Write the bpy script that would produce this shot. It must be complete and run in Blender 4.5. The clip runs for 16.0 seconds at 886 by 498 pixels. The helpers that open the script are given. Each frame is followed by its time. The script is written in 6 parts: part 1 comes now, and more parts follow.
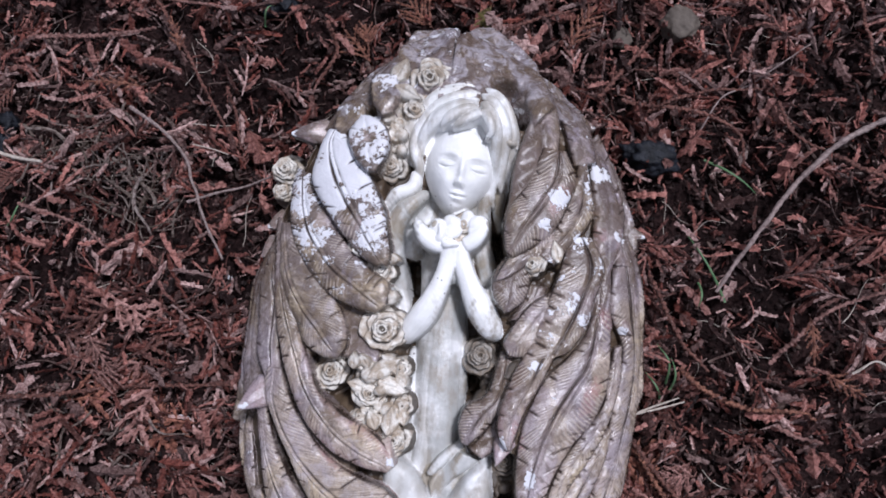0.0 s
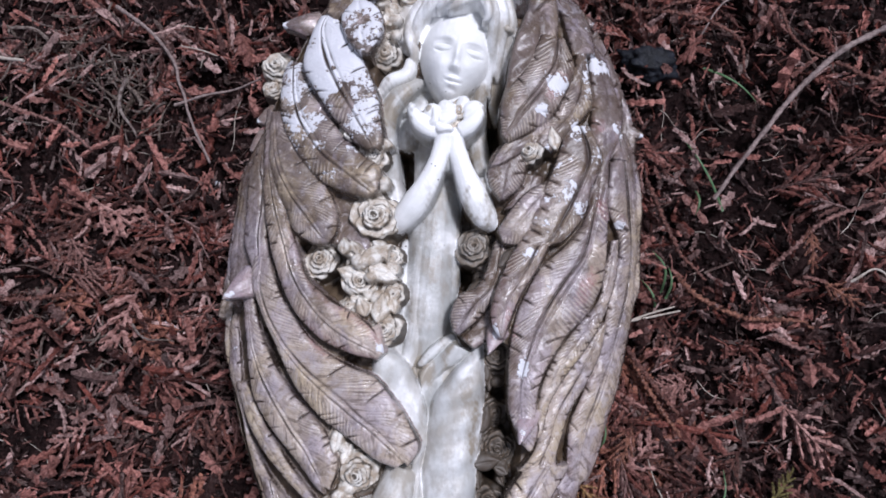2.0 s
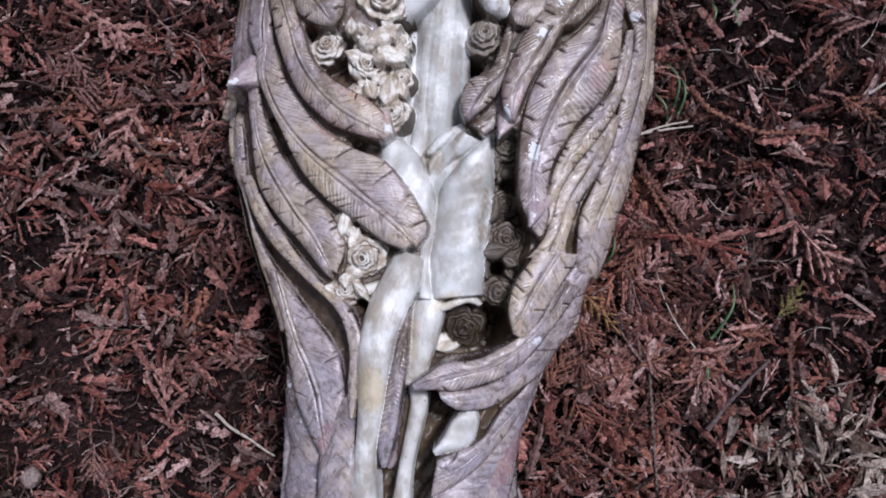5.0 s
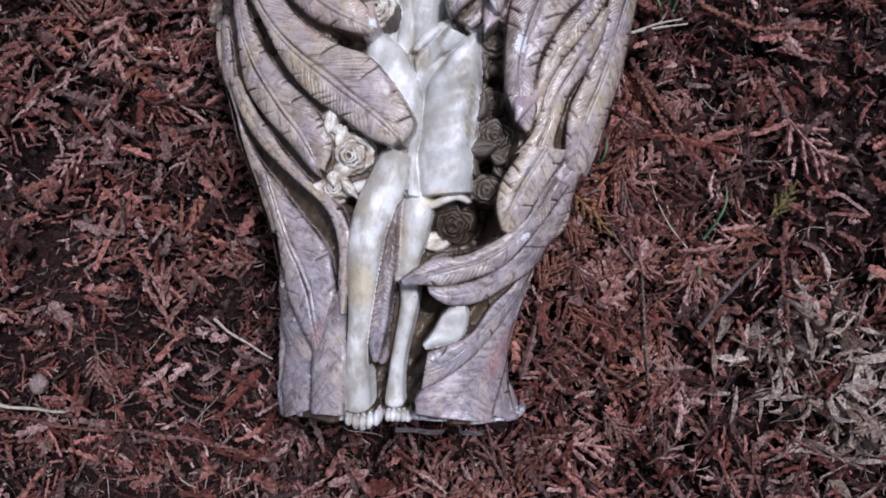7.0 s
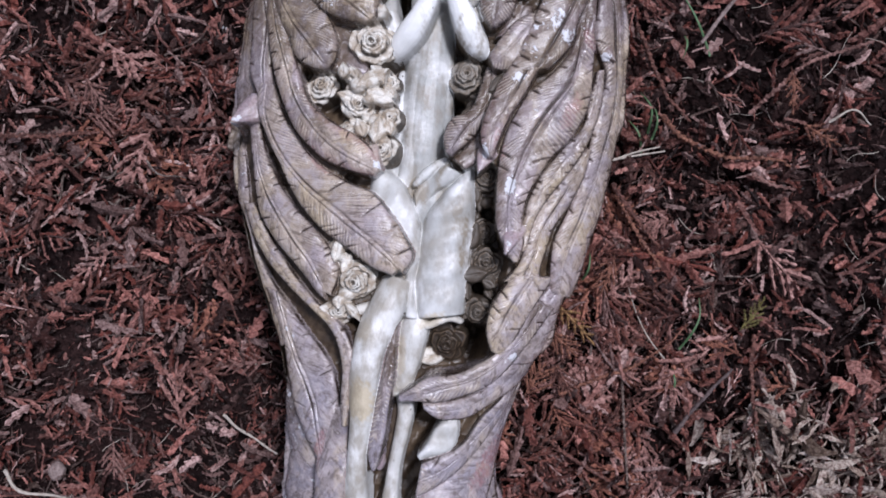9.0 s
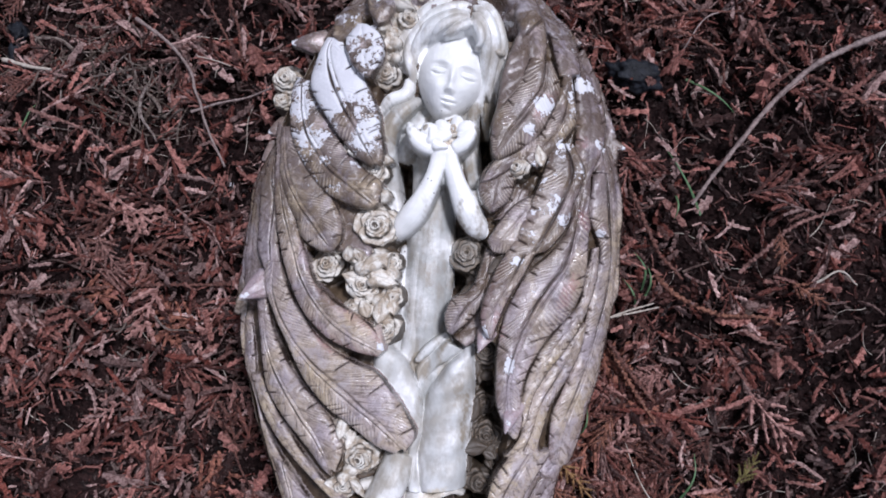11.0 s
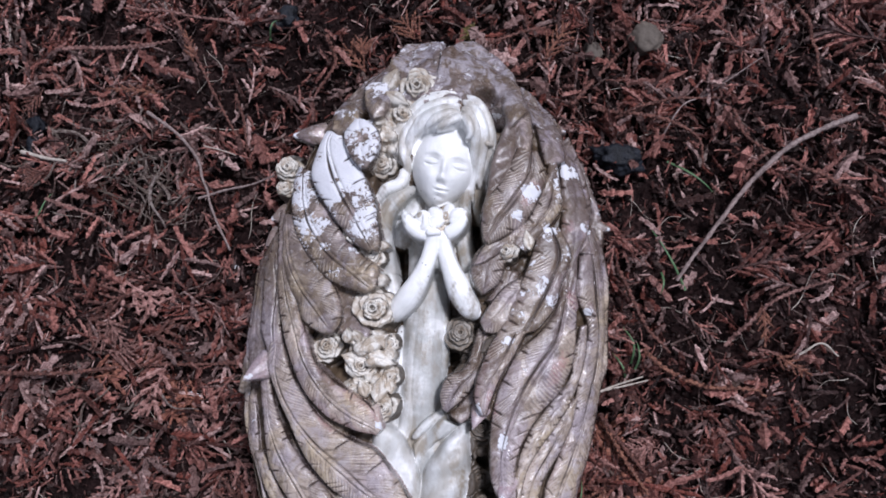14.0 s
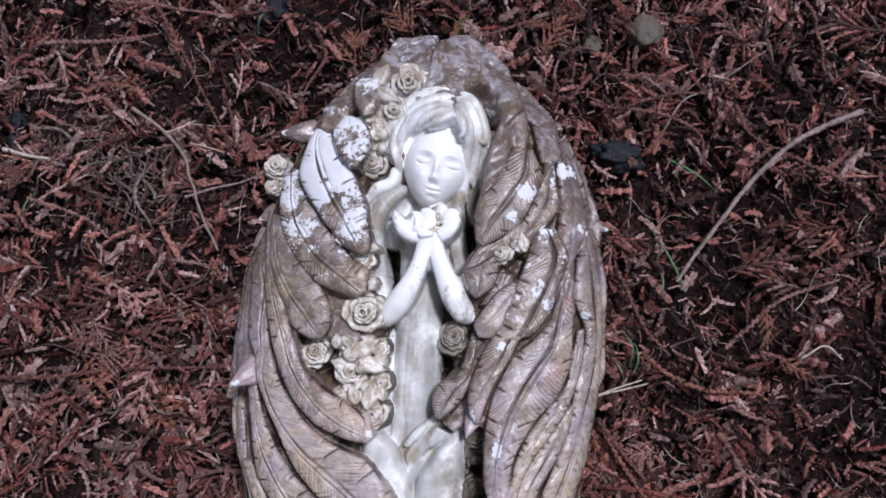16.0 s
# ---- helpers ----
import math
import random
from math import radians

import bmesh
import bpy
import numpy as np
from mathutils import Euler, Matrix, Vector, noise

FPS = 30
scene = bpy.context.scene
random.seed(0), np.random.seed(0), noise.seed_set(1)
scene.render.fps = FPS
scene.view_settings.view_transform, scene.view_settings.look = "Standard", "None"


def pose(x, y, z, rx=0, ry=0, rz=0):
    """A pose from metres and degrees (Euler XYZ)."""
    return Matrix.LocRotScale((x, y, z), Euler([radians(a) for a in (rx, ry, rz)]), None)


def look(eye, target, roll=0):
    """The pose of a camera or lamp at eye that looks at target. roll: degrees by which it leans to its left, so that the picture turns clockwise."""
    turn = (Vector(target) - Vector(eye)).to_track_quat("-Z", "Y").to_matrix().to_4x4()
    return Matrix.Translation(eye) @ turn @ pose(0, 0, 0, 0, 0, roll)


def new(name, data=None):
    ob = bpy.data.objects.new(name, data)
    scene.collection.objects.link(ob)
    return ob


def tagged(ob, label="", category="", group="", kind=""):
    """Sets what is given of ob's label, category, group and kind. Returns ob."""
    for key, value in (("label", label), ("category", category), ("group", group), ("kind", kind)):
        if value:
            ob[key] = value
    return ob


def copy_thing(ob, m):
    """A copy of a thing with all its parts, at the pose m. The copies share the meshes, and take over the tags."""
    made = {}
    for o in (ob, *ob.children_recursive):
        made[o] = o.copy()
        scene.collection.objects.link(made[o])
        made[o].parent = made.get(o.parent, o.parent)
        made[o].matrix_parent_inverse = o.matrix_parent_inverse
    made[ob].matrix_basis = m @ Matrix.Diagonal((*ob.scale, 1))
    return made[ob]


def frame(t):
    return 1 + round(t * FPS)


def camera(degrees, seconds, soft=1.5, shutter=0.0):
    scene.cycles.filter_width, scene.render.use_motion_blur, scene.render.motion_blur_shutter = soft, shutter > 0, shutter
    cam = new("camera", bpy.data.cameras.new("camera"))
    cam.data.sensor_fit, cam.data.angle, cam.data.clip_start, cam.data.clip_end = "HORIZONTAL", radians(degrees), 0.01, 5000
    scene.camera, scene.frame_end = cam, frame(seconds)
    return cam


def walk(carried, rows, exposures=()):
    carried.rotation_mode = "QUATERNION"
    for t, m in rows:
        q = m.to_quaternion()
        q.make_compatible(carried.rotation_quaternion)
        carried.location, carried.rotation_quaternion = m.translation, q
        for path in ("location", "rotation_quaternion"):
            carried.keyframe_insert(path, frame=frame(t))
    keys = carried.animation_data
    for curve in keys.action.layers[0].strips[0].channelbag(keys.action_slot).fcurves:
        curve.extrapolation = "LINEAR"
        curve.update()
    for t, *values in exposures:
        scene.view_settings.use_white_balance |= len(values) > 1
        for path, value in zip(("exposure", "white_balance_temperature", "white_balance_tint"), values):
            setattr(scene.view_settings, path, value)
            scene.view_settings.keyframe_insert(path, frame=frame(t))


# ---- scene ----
cam = camera(58.0, 16.0, soft=1.75)
PATH = [
    (0, 0.0258, -0.0344, 0.4228, 6.20, 3.66, 0.25),
    (0.5, 0.0247, -0.0476, 0.4249, 6.54, 3.66, 0.14),
    (1, 0.0198, -0.0595, 0.4235, 6.70, 3.36, 0.54),
    (1.5, 0.0241, -0.0706, 0.4154, 6.46, 3.15, 0.63),
    (2, 0.0239, -0.0785, 0.4093, 5.86, 2.85, 0.94),
    (2.5, 0.0224, -0.0888, 0.4091, 5.39, 2.81, 0.91),
    (3, 0.0177, -0.1006, 0.4089, 5.06, 2.66, 1.46),
    (3.5, 0.0234, -0.1101, 0.4077, 4.67, 2.71, 1.25),
    (4, 0.0266, -0.1215, 0.4032, 4.07, 2.69, 1.29),
    (4.5, 0.0227, -0.1323, 0.3996, 3.07, 2.76, 1.29),
    (5, 0.0206, -0.1439, 0.3979, 2.22, 2.77, 1.40),
    (5.2, 0.0216, -0.1507, 0.3967, 1.93, 2.79, 1.27),
    (5.7, 0.0227, -0.1608, 0.3952, 0.77, 2.95, 1.13),
    (6.2, 0.0260, -0.1651, 0.3949, -0.71, 3.28, 0.88),
    (6.7, 0.0297, -0.1640, 0.3964, -1.89, 3.62, 0.66),
    (7.3, 0.0320, -0.1559, 0.4011, -2.10, 3.80, 0.65),
    (7.5, 0.0322, -0.1513, 0.4029, -1.83, 3.70, 0.57),
    (8, 0.0321, -0.1425, 0.4089, -1.20, 3.77, 0.90),
    (8.2, 0.0330, -0.1378, 0.4144, -0.77, 3.73, 1.05),
    (8.7, 0.0336, -0.1283, 0.4236, -0.06, 3.70, 1.38),
    (9.2, 0.0341, -0.1182, 0.4331, 0.59, 3.61, 1.63),
    (9.7, 0.0341, -0.1060, 0.4406, 1.21, 3.50, 1.74),
    (10.3, 0.0333, -0.0866, 0.4441, 1.99, 3.45, 1.62),
    (10.5, 0.0297, -0.0799, 0.4443, 2.36, 3.54, 1.79),
    (11, 0.0315, -0.0598, 0.4432, 2.94, 3.46, 1.29),
    (11.5, 0.0362, -0.0438, 0.4471, 3.73, 3.53, 0.83),
    (12, 0.0338, -0.0370, 0.4556, 5.04, 3.42, 0.77),
    (12.5, 0.0285, -0.0379, 0.4589, 5.94, 3.39, 1.21),
    (13, 0.0263, -0.0426, 0.4614, 6.47, 3.63, 0.80),
    (13.5, 0.0314, -0.0491, 0.4626, 6.98, 3.89, 0.50),
    (14, 0.0372, -0.0510, 0.4629, 7.19, 3.80, 0.49),
    (14.5, 0.0435, -0.0482, 0.4603, 7.19, 3.97, 0.17),
    (15, 0.0401, -0.0470, 0.4575, 7.21, 3.88, 0.52),
    (15.5, 0.0423, -0.0448, 0.4547, 6.78, 3.86, 0.52),
    (16, 0.0397, -0.0433, 0.4512, 6.39, 3.78, 0.41),
]
walk(cam, [(t, pose(*row)) for t, *row in PATH], [(0, 0.15, 5640, 18), (16, 0.15, 5640, 18)])

SKY, SUN, SUN_TURN = 0.047, 2.98, 48.0

# ---- sky and light: an open overcast sky ----
world = bpy.data.worlds.new("overcast_sky")
scene.world = world
world.use_nodes = True
wt = world.node_tree
sky = wt.nodes.new("ShaderNodeTexSky")
sky.sky_type, sky.sun_disc = "NISHITA", False
sky.sun_elevation, sky.sun_rotation = radians(64), radians(SUN_TURN)
sky.air_density, sky.dust_density, sky.ozone_density = 1.0, 6.0, 1.0
soften = wt.nodes.new("ShaderNodeMix")
soften.data_type = "RGBA"
soften.inputs[0].default_value = 0.6
soften.inputs[7].default_value = (7.0, 7.2, 7.6, 1)
wt.links.new(sky.outputs[0], soften.inputs[6])
wt.links.new(soften.outputs[2], wt.nodes["Background"].inputs[0])
wt.nodes["Background"].inputs[1].default_value = SKY
sun = new("sun", bpy.data.lights.new("sun", "SUN"))
sun.data.energy, sun.data.angle, sun.data.color = SUN, radians(9), (1.0, 0.97, 0.93)
el, az = radians(64), radians(SUN_TURN)
sun.matrix_world = look((math.sin(az) * math.cos(el) * 5, math.cos(az) * math.cos(el) * 5, math.sin(el) * 5), (0, 0, 0))


# ---- materials ----
class Nodes:
    """A node material written as expressions."""

    def __init__(self, name, rough=0.7, spec=0.4):
        self.m = bpy.data.materials.new(name)
        self.m.use_nodes = True
        self.t = self.m.node_tree
        self.out = self.t.nodes["Principled BSDF"]
        self.out.inputs["Roughness"].default_value = rough
        self.out.inputs["Specular IOR Level"].default_value = spec

    def put(self, socket, value):
        if hasattr(value, "is_output"):
            self.t.links.new(value, socket)
        elif hasattr(socket.default_value, "__len__") and not hasattr(value, "__len__"):
            socket.default_value = (value,) * len(socket.default_value)
        elif hasattr(value, "__len__") and len(socket.default_value) == 4 and len(value) == 3:
            socket.default_value = (*value, 1)
        else:
            socket.default_value = value

    def node(self, kind, **values):
        n = self.t.nodes.new("ShaderNode" + kind)
        for key, value in values.items():
            self.put(n.inputs[key.replace("_", " ")], value)
        return n

    def math(self, op, a, b=0.0, c=0.0):
        n = self.t.nodes.new("ShaderNodeMath")
        n.operation = op
        for i, v in enumerate((a, b, c)):
            self.put(n.inputs[i], v)
        return n.outputs[0]

    def place(self):
        return self.node("TexCoord").outputs["Object"]

    def noise(self, scale, detail=3.0, rough=0.6, where=None, bend=0.0):
        n = self.node("TexNoise", Scale=scale, Detail=detail, Roughness=rough, Distortion=bend)
        self.t.links.new(where or self.place(), n.inputs["Vector"])
        return n.outputs["Fac"]

    def cells(self, scale, where=None):
        n = self.node("TexVoronoi", Scale=scale)
        self.t.links.new(where or self.place(), n.inputs["Vector"])
        return n.outputs["Distance"]

    def step(self, value, a, b):
        n = self.node("MapRange")
        n.interpolation_type = "SMOOTHSTEP"
        for i, v in enumerate((value, a, b)):
            self.put(n.inputs[i], v)
        return n.outputs[0]

    def mix(self, f, a, b, blend="MIX"):
        n = self.t.nodes.new("ShaderNodeMix")
        n.data_type, n.blend_type = "RGBA", blend
        self.put(n.inputs[0], f), self.put(n.inputs[6], a), self.put(n.inputs[7], b)
        return n.outputs[2]

    def ramp(self, value, *stops):
        n = self.t.nodes.new("ShaderNodeValToRGB")
        e = n.color_ramp.elements
        while len(e) < len(stops):
            e.new(0.5)
        for el_, (at, colour) in zip(e, stops):
            el_.position, el_.color = at, (*colour, 1)
        self.put(n.inputs[0], value)
        return n.outputs[0]

    def bump(self, height, distance, strength=1.0, under=None):
        n = self.node("Bump", Height=height, Distance=distance, Strength=strength)
        if under is not None:
            self.t.links.new(under, n.inputs["Normal"])
        return n.outputs[0]

    def done(self, colour, normal=None, rough=None):
        self.put(self.out.inputs["Base Color"], colour)
        if normal is not None:
            self.t.links.new(normal, self.out.inputs["Normal"])
        if rough is not None:
            self.put(self.out.inputs["Roughness"], rough)
        return self.m


def soil_material():
    n = Nodes("damp_soil", 0.95, 0.08)
    big, fine = n.noise(14, 4), n.noise(420, 4, 0.7)
    colour = n.ramp(n.math("ADD", n.math("MULTIPLY", big, 0.5), n.math("MULTIPLY", fine, 0.5)),
                    (0.3, (0.004, 0.0024, 0.0022)), (0.5, (0.017, 0.0092, 0.0086)), (0.70, (0.070, 0.038, 0.035)))
    xyz = n.node("SeparateXYZ", Vector=n.place()).outputs
    away = n.math("SQRT", n.math("ADD", n.math("MULTIPLY", xyz[0], xyz[0]), n.math("MULTIPLY", xyz[1], xyz[1])))
    strewn = n.ramp(n.math("ADD", n.math("MULTIPLY", n.noise(60, 5, 0.7), 0.6), n.math("MULTIPLY", fine, 0.4)), (0.38, (0.012, 0.007, 0.006)), (0.52, (0.085, 0.036, 0.029)), (0.68, (0.22, 0.115, 0.095)))
    colour = n.mix(n.step(n.math("ADD", away, n.math("MULTIPLY", n.noise(7, 3), 0.5)), 0.65, 1.0), colour, strewn)
    lumps = n.bump(n.cells(260), 0.003, 1.0)
    return n.done(colour, n.bump(fine, 0.003, 1.0, lumps))


def litter_material(name, *tones, rough=0.5):
    """Dead foliage: each piece takes its own tone."""
    n = Nodes(name, rough, 0.22)
    pick = n.node("NewGeometry").outputs["Random Per Island"]
    stops = [(i / (len(tones) - 1), t) for i, t in enumerate(tones)]
    base = n.ramp(pick, *stops)
    mottled = n.mix(n.step(n.noise(560, 5, 0.74), 0.40, 0.60), base, n.mix(1.0, base, (0.36, 0.28, 0.28), "MULTIPLY"))
    pale = n.mix(n.math("MULTIPLY", n.step(n.noise(700, 3), 0.56, 0.70), 0.55), mottled, n.mix(0.5, base, (0.44, 0.33, 0.31)))
    return n.done(pale, n.bump(n.noise(1100, 4), 0.0011, 1.0), n.mix(n.step(n.noise(300, 2), 0.4, 0.6), (rough - 0.12,) * 3, (rough + 0.2,) * 3))


def plain_material(name, a, b, scale=300, rough=0.7, relief=0.0004, spec=0.4):
    n = Nodes(name, rough, spec)
    f = n.noise(scale, 5, 0.65)
    return n.done(n.mix(n.step(f, 0.32, 0.68), a, b), n.bump(n.noise(scale * 3, 4), relief, 0.7))


def foliage_material(name, a, b, k=1.0):
    """Dead scale leaves: two tones, dark pits between the scales and pale worn ridges."""
    n = Nodes(name, 0.6, 0.25)
    base = n.mix(n.step(n.noise(260 * k, 3), 0.36, 0.64), a, b)
    base = n.mix(n.step(n.noise(620 * k, 5, 0.72), 0.44, 0.62), base, n.mix(1.0, base, (0.30, 0.25, 0.25), "MULTIPLY"))
    base = n.mix(n.math("MULTIPLY", n.step(n.noise(800 * k, 3), 0.57, 0.70), 0.5), base, n.mix(0.5, a, (0.46, 0.35, 0.32)))
    return n.done(base, n.bump(n.noise(1000 * k, 4), 0.0010, 1.0))


def plumage_material():
    n = Nodes("weathered_painted_resin", 0.4, 0.5)
    pat = n.node("SeparateXYZ", Vector=attribute(n, "pat")).outputs
    paint = n.node("SeparateColor", Color=attribute(n, "paint")).outputs
    ink = attribute(n, "paint", "Alpha")
    broad, mid, fine = n.noise(34, 3), n.noise(105, 5, 0.6, bend=0.6), n.noise(620, 4, 0.7)
    # streaks run along the barbs, aslant from the quill
    run = n.node("CombineXYZ", X=n.math("MULTIPLY", pat[0], 1.1), Y=n.math("MULTIPLY", pat[1], 260.0), Z=n.math("MULTIPLY", broad, 4.0)).outputs[0]
    streak = n.noise(1.5, 5, 0.62, run)
    base = n.mix(n.step(broad, 0.42, 0.60), (0.375, 0.312, 0.318), (0.175, 0.130, 0.090))
    base = n.mix(n.math("MULTIPLY", n.step(mid, 0.45, 0.68), 0.55), base, (0.37, 0.335, 0.36))
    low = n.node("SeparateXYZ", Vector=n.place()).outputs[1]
    # ochre and lilac-grey washes that run out into one another along the feathers
    wash = n.noise(1.0, 4, 0.55, n.node("Mapping", Vector=n.place(), Scale=(70.0, 26.0, 40.0)).outputs[0])
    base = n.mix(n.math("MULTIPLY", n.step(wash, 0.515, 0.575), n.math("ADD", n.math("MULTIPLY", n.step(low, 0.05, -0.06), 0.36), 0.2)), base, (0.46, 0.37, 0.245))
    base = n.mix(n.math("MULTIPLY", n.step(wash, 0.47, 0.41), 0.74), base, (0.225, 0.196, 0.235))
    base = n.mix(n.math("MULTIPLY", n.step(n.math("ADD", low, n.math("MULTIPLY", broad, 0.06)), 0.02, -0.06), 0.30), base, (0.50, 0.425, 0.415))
    base = n.mix(n.math("MULTIPLY", n.step(low, -0.14, -0.20), n.step(mid, 0.66, 0.40)), base, (0.29, 0.265, 0.305))
    base = n.mix(n.math("MULTIPLY", paint[1], n.step(mid, 0.72, 0.34)), base, (0.43, 0.345, 0.235))
    base = n.mix(n.math("MULTIPLY", n.math("MULTIPLY", paint[1], -1.0), n.step(mid, 0.74, 0.34)), base, (0.100, 0.068, 0.045))
    base = n.mix(n.math("MULTIPLY", n.step(streak, 0.50, 0.66), 0.62), base, (0.085, 0.060, 0.047))
    base = n.mix(n.math("MULTIPLY", n.step(streak, 0.46, 0.32), 0.45), base, (0.50, 0.455, 0.45))
    base = n.mix(n.math("MULTIPLY", n.step(fine, 0.55, 0.72), 0.30), base, (0.10, 0.075, 0.062))
    base = n.mix(n.math("MULTIPLY", n.step(n.noise(150, 5, 0.68, bend=1.2), 0.56, 0.66), 0.46), base, (0.10, 0.072, 0.050))
    base = n.mix(n.math("MULTIPLY", paint[2], n.step(fine, 0.25, 0.6)), base, (0.31, 0.135, 0.140))
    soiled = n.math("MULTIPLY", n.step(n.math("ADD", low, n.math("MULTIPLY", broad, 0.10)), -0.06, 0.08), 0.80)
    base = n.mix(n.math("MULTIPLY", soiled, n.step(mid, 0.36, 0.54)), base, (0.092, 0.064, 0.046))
    # the crown of the hood is worn back to a pale blue-grey undercoat
    crown = n.math("MULTIPLY", n.step(n.math("ADD", low, n.math("MULTIPLY", n.math("SUBTRACT", mid, 0.5), 0.10)), 0.058, 0.088), n.step(n.noise(120, 5, 0.66, bend=1.0), 0.44, 0.58))
    base = n.mix(n.math("MULTIPLY", crown, 0.60), base, (0.38, 0.355, 0.39))
    base = n.mix(n.math("MULTIPLY", n.step(pat[2], 0.15, 0.8), 0.45), base, (0.50, 0.43, 0.36))
    speck = n.noise(330, 5, 0.7, bend=0.8)
    base = n.mix(n.math("MULTIPLY", n.step(speck, 0.54, 0.64), 0.36), base, (0.075, 0.052, 0.042))
    base = n.mix(n.math("MULTIPLY", n.step(speck, 0.44, 0.34), 0.34), base, (0.56, 0.515, 0.50))
    chip = n.math("ADD", n.math("MULTIPLY", n.noise(95, 5, 0.65), 0.72), n.math("MULTIPLY", fine, 0.28))
    flaked = n.step(n.math("ADD", n.math("MULTIPLY", paint[0], 0.435), chip), 0.680, 0.705)
    base = n.mix(flaked, base, (0.64, 0.64, 0.67))
    # ink darkens the carved lines and puts the seams' shade into the colour
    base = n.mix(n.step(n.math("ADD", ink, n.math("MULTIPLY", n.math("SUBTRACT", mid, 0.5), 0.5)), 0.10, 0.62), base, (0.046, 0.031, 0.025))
    relief = n.bump(fine, 0.0005, 0.45, n.bump(mid, 0.0016, 0.5, n.bump(flaked, 0.0003, 0.5)))
    return n.done(base, relief, n.mix(flaked, n.mix(n.step(mid, 0.3, 0.7), (0.15,) * 3, (0.34,) * 3), (0.5,) * 3))


def attribute(n, name, out="Color"):
    a = n.t.nodes.new("ShaderNodeAttribute")
    a.attribute_name = name
    return a.outputs["Vector" if name == "pat" else out]


def pale_resin_material():
    n = Nodes("weathered_white_resin", 0.42, 0.5)
    broad, mid, fine = n.noise(45, 4), n.noise(1.0, 6, 0.6, n.node("Mapping", Vector=n.place(), Scale=(130.0, 70.0, 110.0)).outputs[0]), n.noise(800, 3)
    paint = n.node("SeparateColor", Color=attribute(n, "paint")).outputs
    base = n.mix(n.step(broad, 0.40, 0.64), (0.88, 0.88, 0.87), (0.74, 0.74, 0.72))
    # paint[2]: the gown's grey, with the shade of deep parts painted in
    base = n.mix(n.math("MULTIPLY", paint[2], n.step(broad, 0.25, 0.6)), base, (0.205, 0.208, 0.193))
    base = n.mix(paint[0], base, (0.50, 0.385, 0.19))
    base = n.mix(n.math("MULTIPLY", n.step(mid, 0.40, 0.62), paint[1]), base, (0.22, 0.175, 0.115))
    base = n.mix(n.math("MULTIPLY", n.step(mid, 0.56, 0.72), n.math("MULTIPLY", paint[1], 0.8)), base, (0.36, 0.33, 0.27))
    specks = n.math("MULTIPLY", n.step(n.cells(300), 0.17, 0.08), n.step(n.noise(60, 2), 0.56, 0.66))
    base = n.mix(specks, base, (0.10, 0.085, 0.065))
    return n.done(base, n.bump(fine, 0.0003, 0.6, n.bump(mid, 0.0008, 0.5)))


def rose_material():
    n = Nodes("cream_resin_with_brown_wash", 0.5, 0.45)
    pat = n.node("SeparateXYZ", Vector=attribute(n, "pat")).outputs
    mid = n.noise(210, 5, 0.65)
    dirt_and_shade = n.node("SeparateColor", Color=attribute(n, "paint")).outputs[1]
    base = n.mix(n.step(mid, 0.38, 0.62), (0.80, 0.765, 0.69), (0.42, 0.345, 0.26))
    # darkest on the recess roses, whose shade is put into this colour
    base = n.mix(dirt_and_shade, base, n.mix(n.step(pat[0], 0.45, 0.9), (0.026, 0.017, 0.011), (0.095, 0.066, 0.042)))
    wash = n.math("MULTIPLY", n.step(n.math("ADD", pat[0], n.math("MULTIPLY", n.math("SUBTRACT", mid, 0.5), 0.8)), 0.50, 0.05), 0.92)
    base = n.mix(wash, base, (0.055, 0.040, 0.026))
    return n.done(base, n.bump(n.noise(700, 4), 0.0003, 0.6))


SOIL = soil_material()
PLUMAGE, PALE, ROSE = plumage_material(), pale_resin_material(), rose_material()
VARNISH = plain_material("brown_varnished_resin", (0.105, 0.074, 0.046), (0.042, 0.028, 0.019), 120, 0.35)
LITTER = litter_material("dead_cypress_foliage", (0.012, 0.005, 0.0045), (0.23, 0.070, 0.050), (0.020, 0.008, 0.007),
                         (0.56, 0.255, 0.205), (0.12, 0.032, 0.022), (0.45, 0.225, 0.185), (0.012, 0.005, 0.0045), (0.70, 0.48, 0.43), (0.030, 0.012, 0.010), (0.27, 0.165, 0.145))
GREY = litter_material("grey_dry_fragments", (0.07, 0.042, 0.034), (0.19, 0.135, 0.115), (0.10, 0.065, 0.050), (0.26, 0.20, 0.175), (0.05, 0.030, 0.025), (0.15, 0.095, 0.078))
CRUMB = litter_material("soil_crumbs", (0.006, 0.0035, 0.003), (0.036, 0.021, 0.018), (0.009, 0.005, 0.0045), (0.070, 0.044, 0.038), (0.008, 0.0045, 0.004), (0.026, 0.015, 0.013), (0.13, 0.085, 0.074), rough=0.75)
STRAW = litter_material("bleached_straw", (0.34, 0.262, 0.20), (0.60, 0.51, 0.43), (0.20, 0.14, 0.10), (0.68, 0.60, 0.53))
TONES = {
    "p": foliage_material("pinkish_brown_foliage", (0.30, 0.165, 0.140), (0.17, 0.085, 0.070)),
    "r": foliage_material("red_brown_foliage", (0.20, 0.088, 0.066), (0.105, 0.046, 0.036)),
    "o": foliage_material("rust_foliage", (0.31, 0.140, 0.090), (0.16, 0.066, 0.045)),
    "g": foliage_material("grey_brown_foliage", (0.22, 0.165, 0.140), (0.12, 0.085, 0.070)),
    "y": foliage_material("yellowed_foliage", (0.36, 0.215, 0.090), (0.22, 0.115, 0.050)),
    "l": foliage_material("olive_foliage", (0.20, 0.17, 0.055), (0.12, 0.10, 0.035)),
}
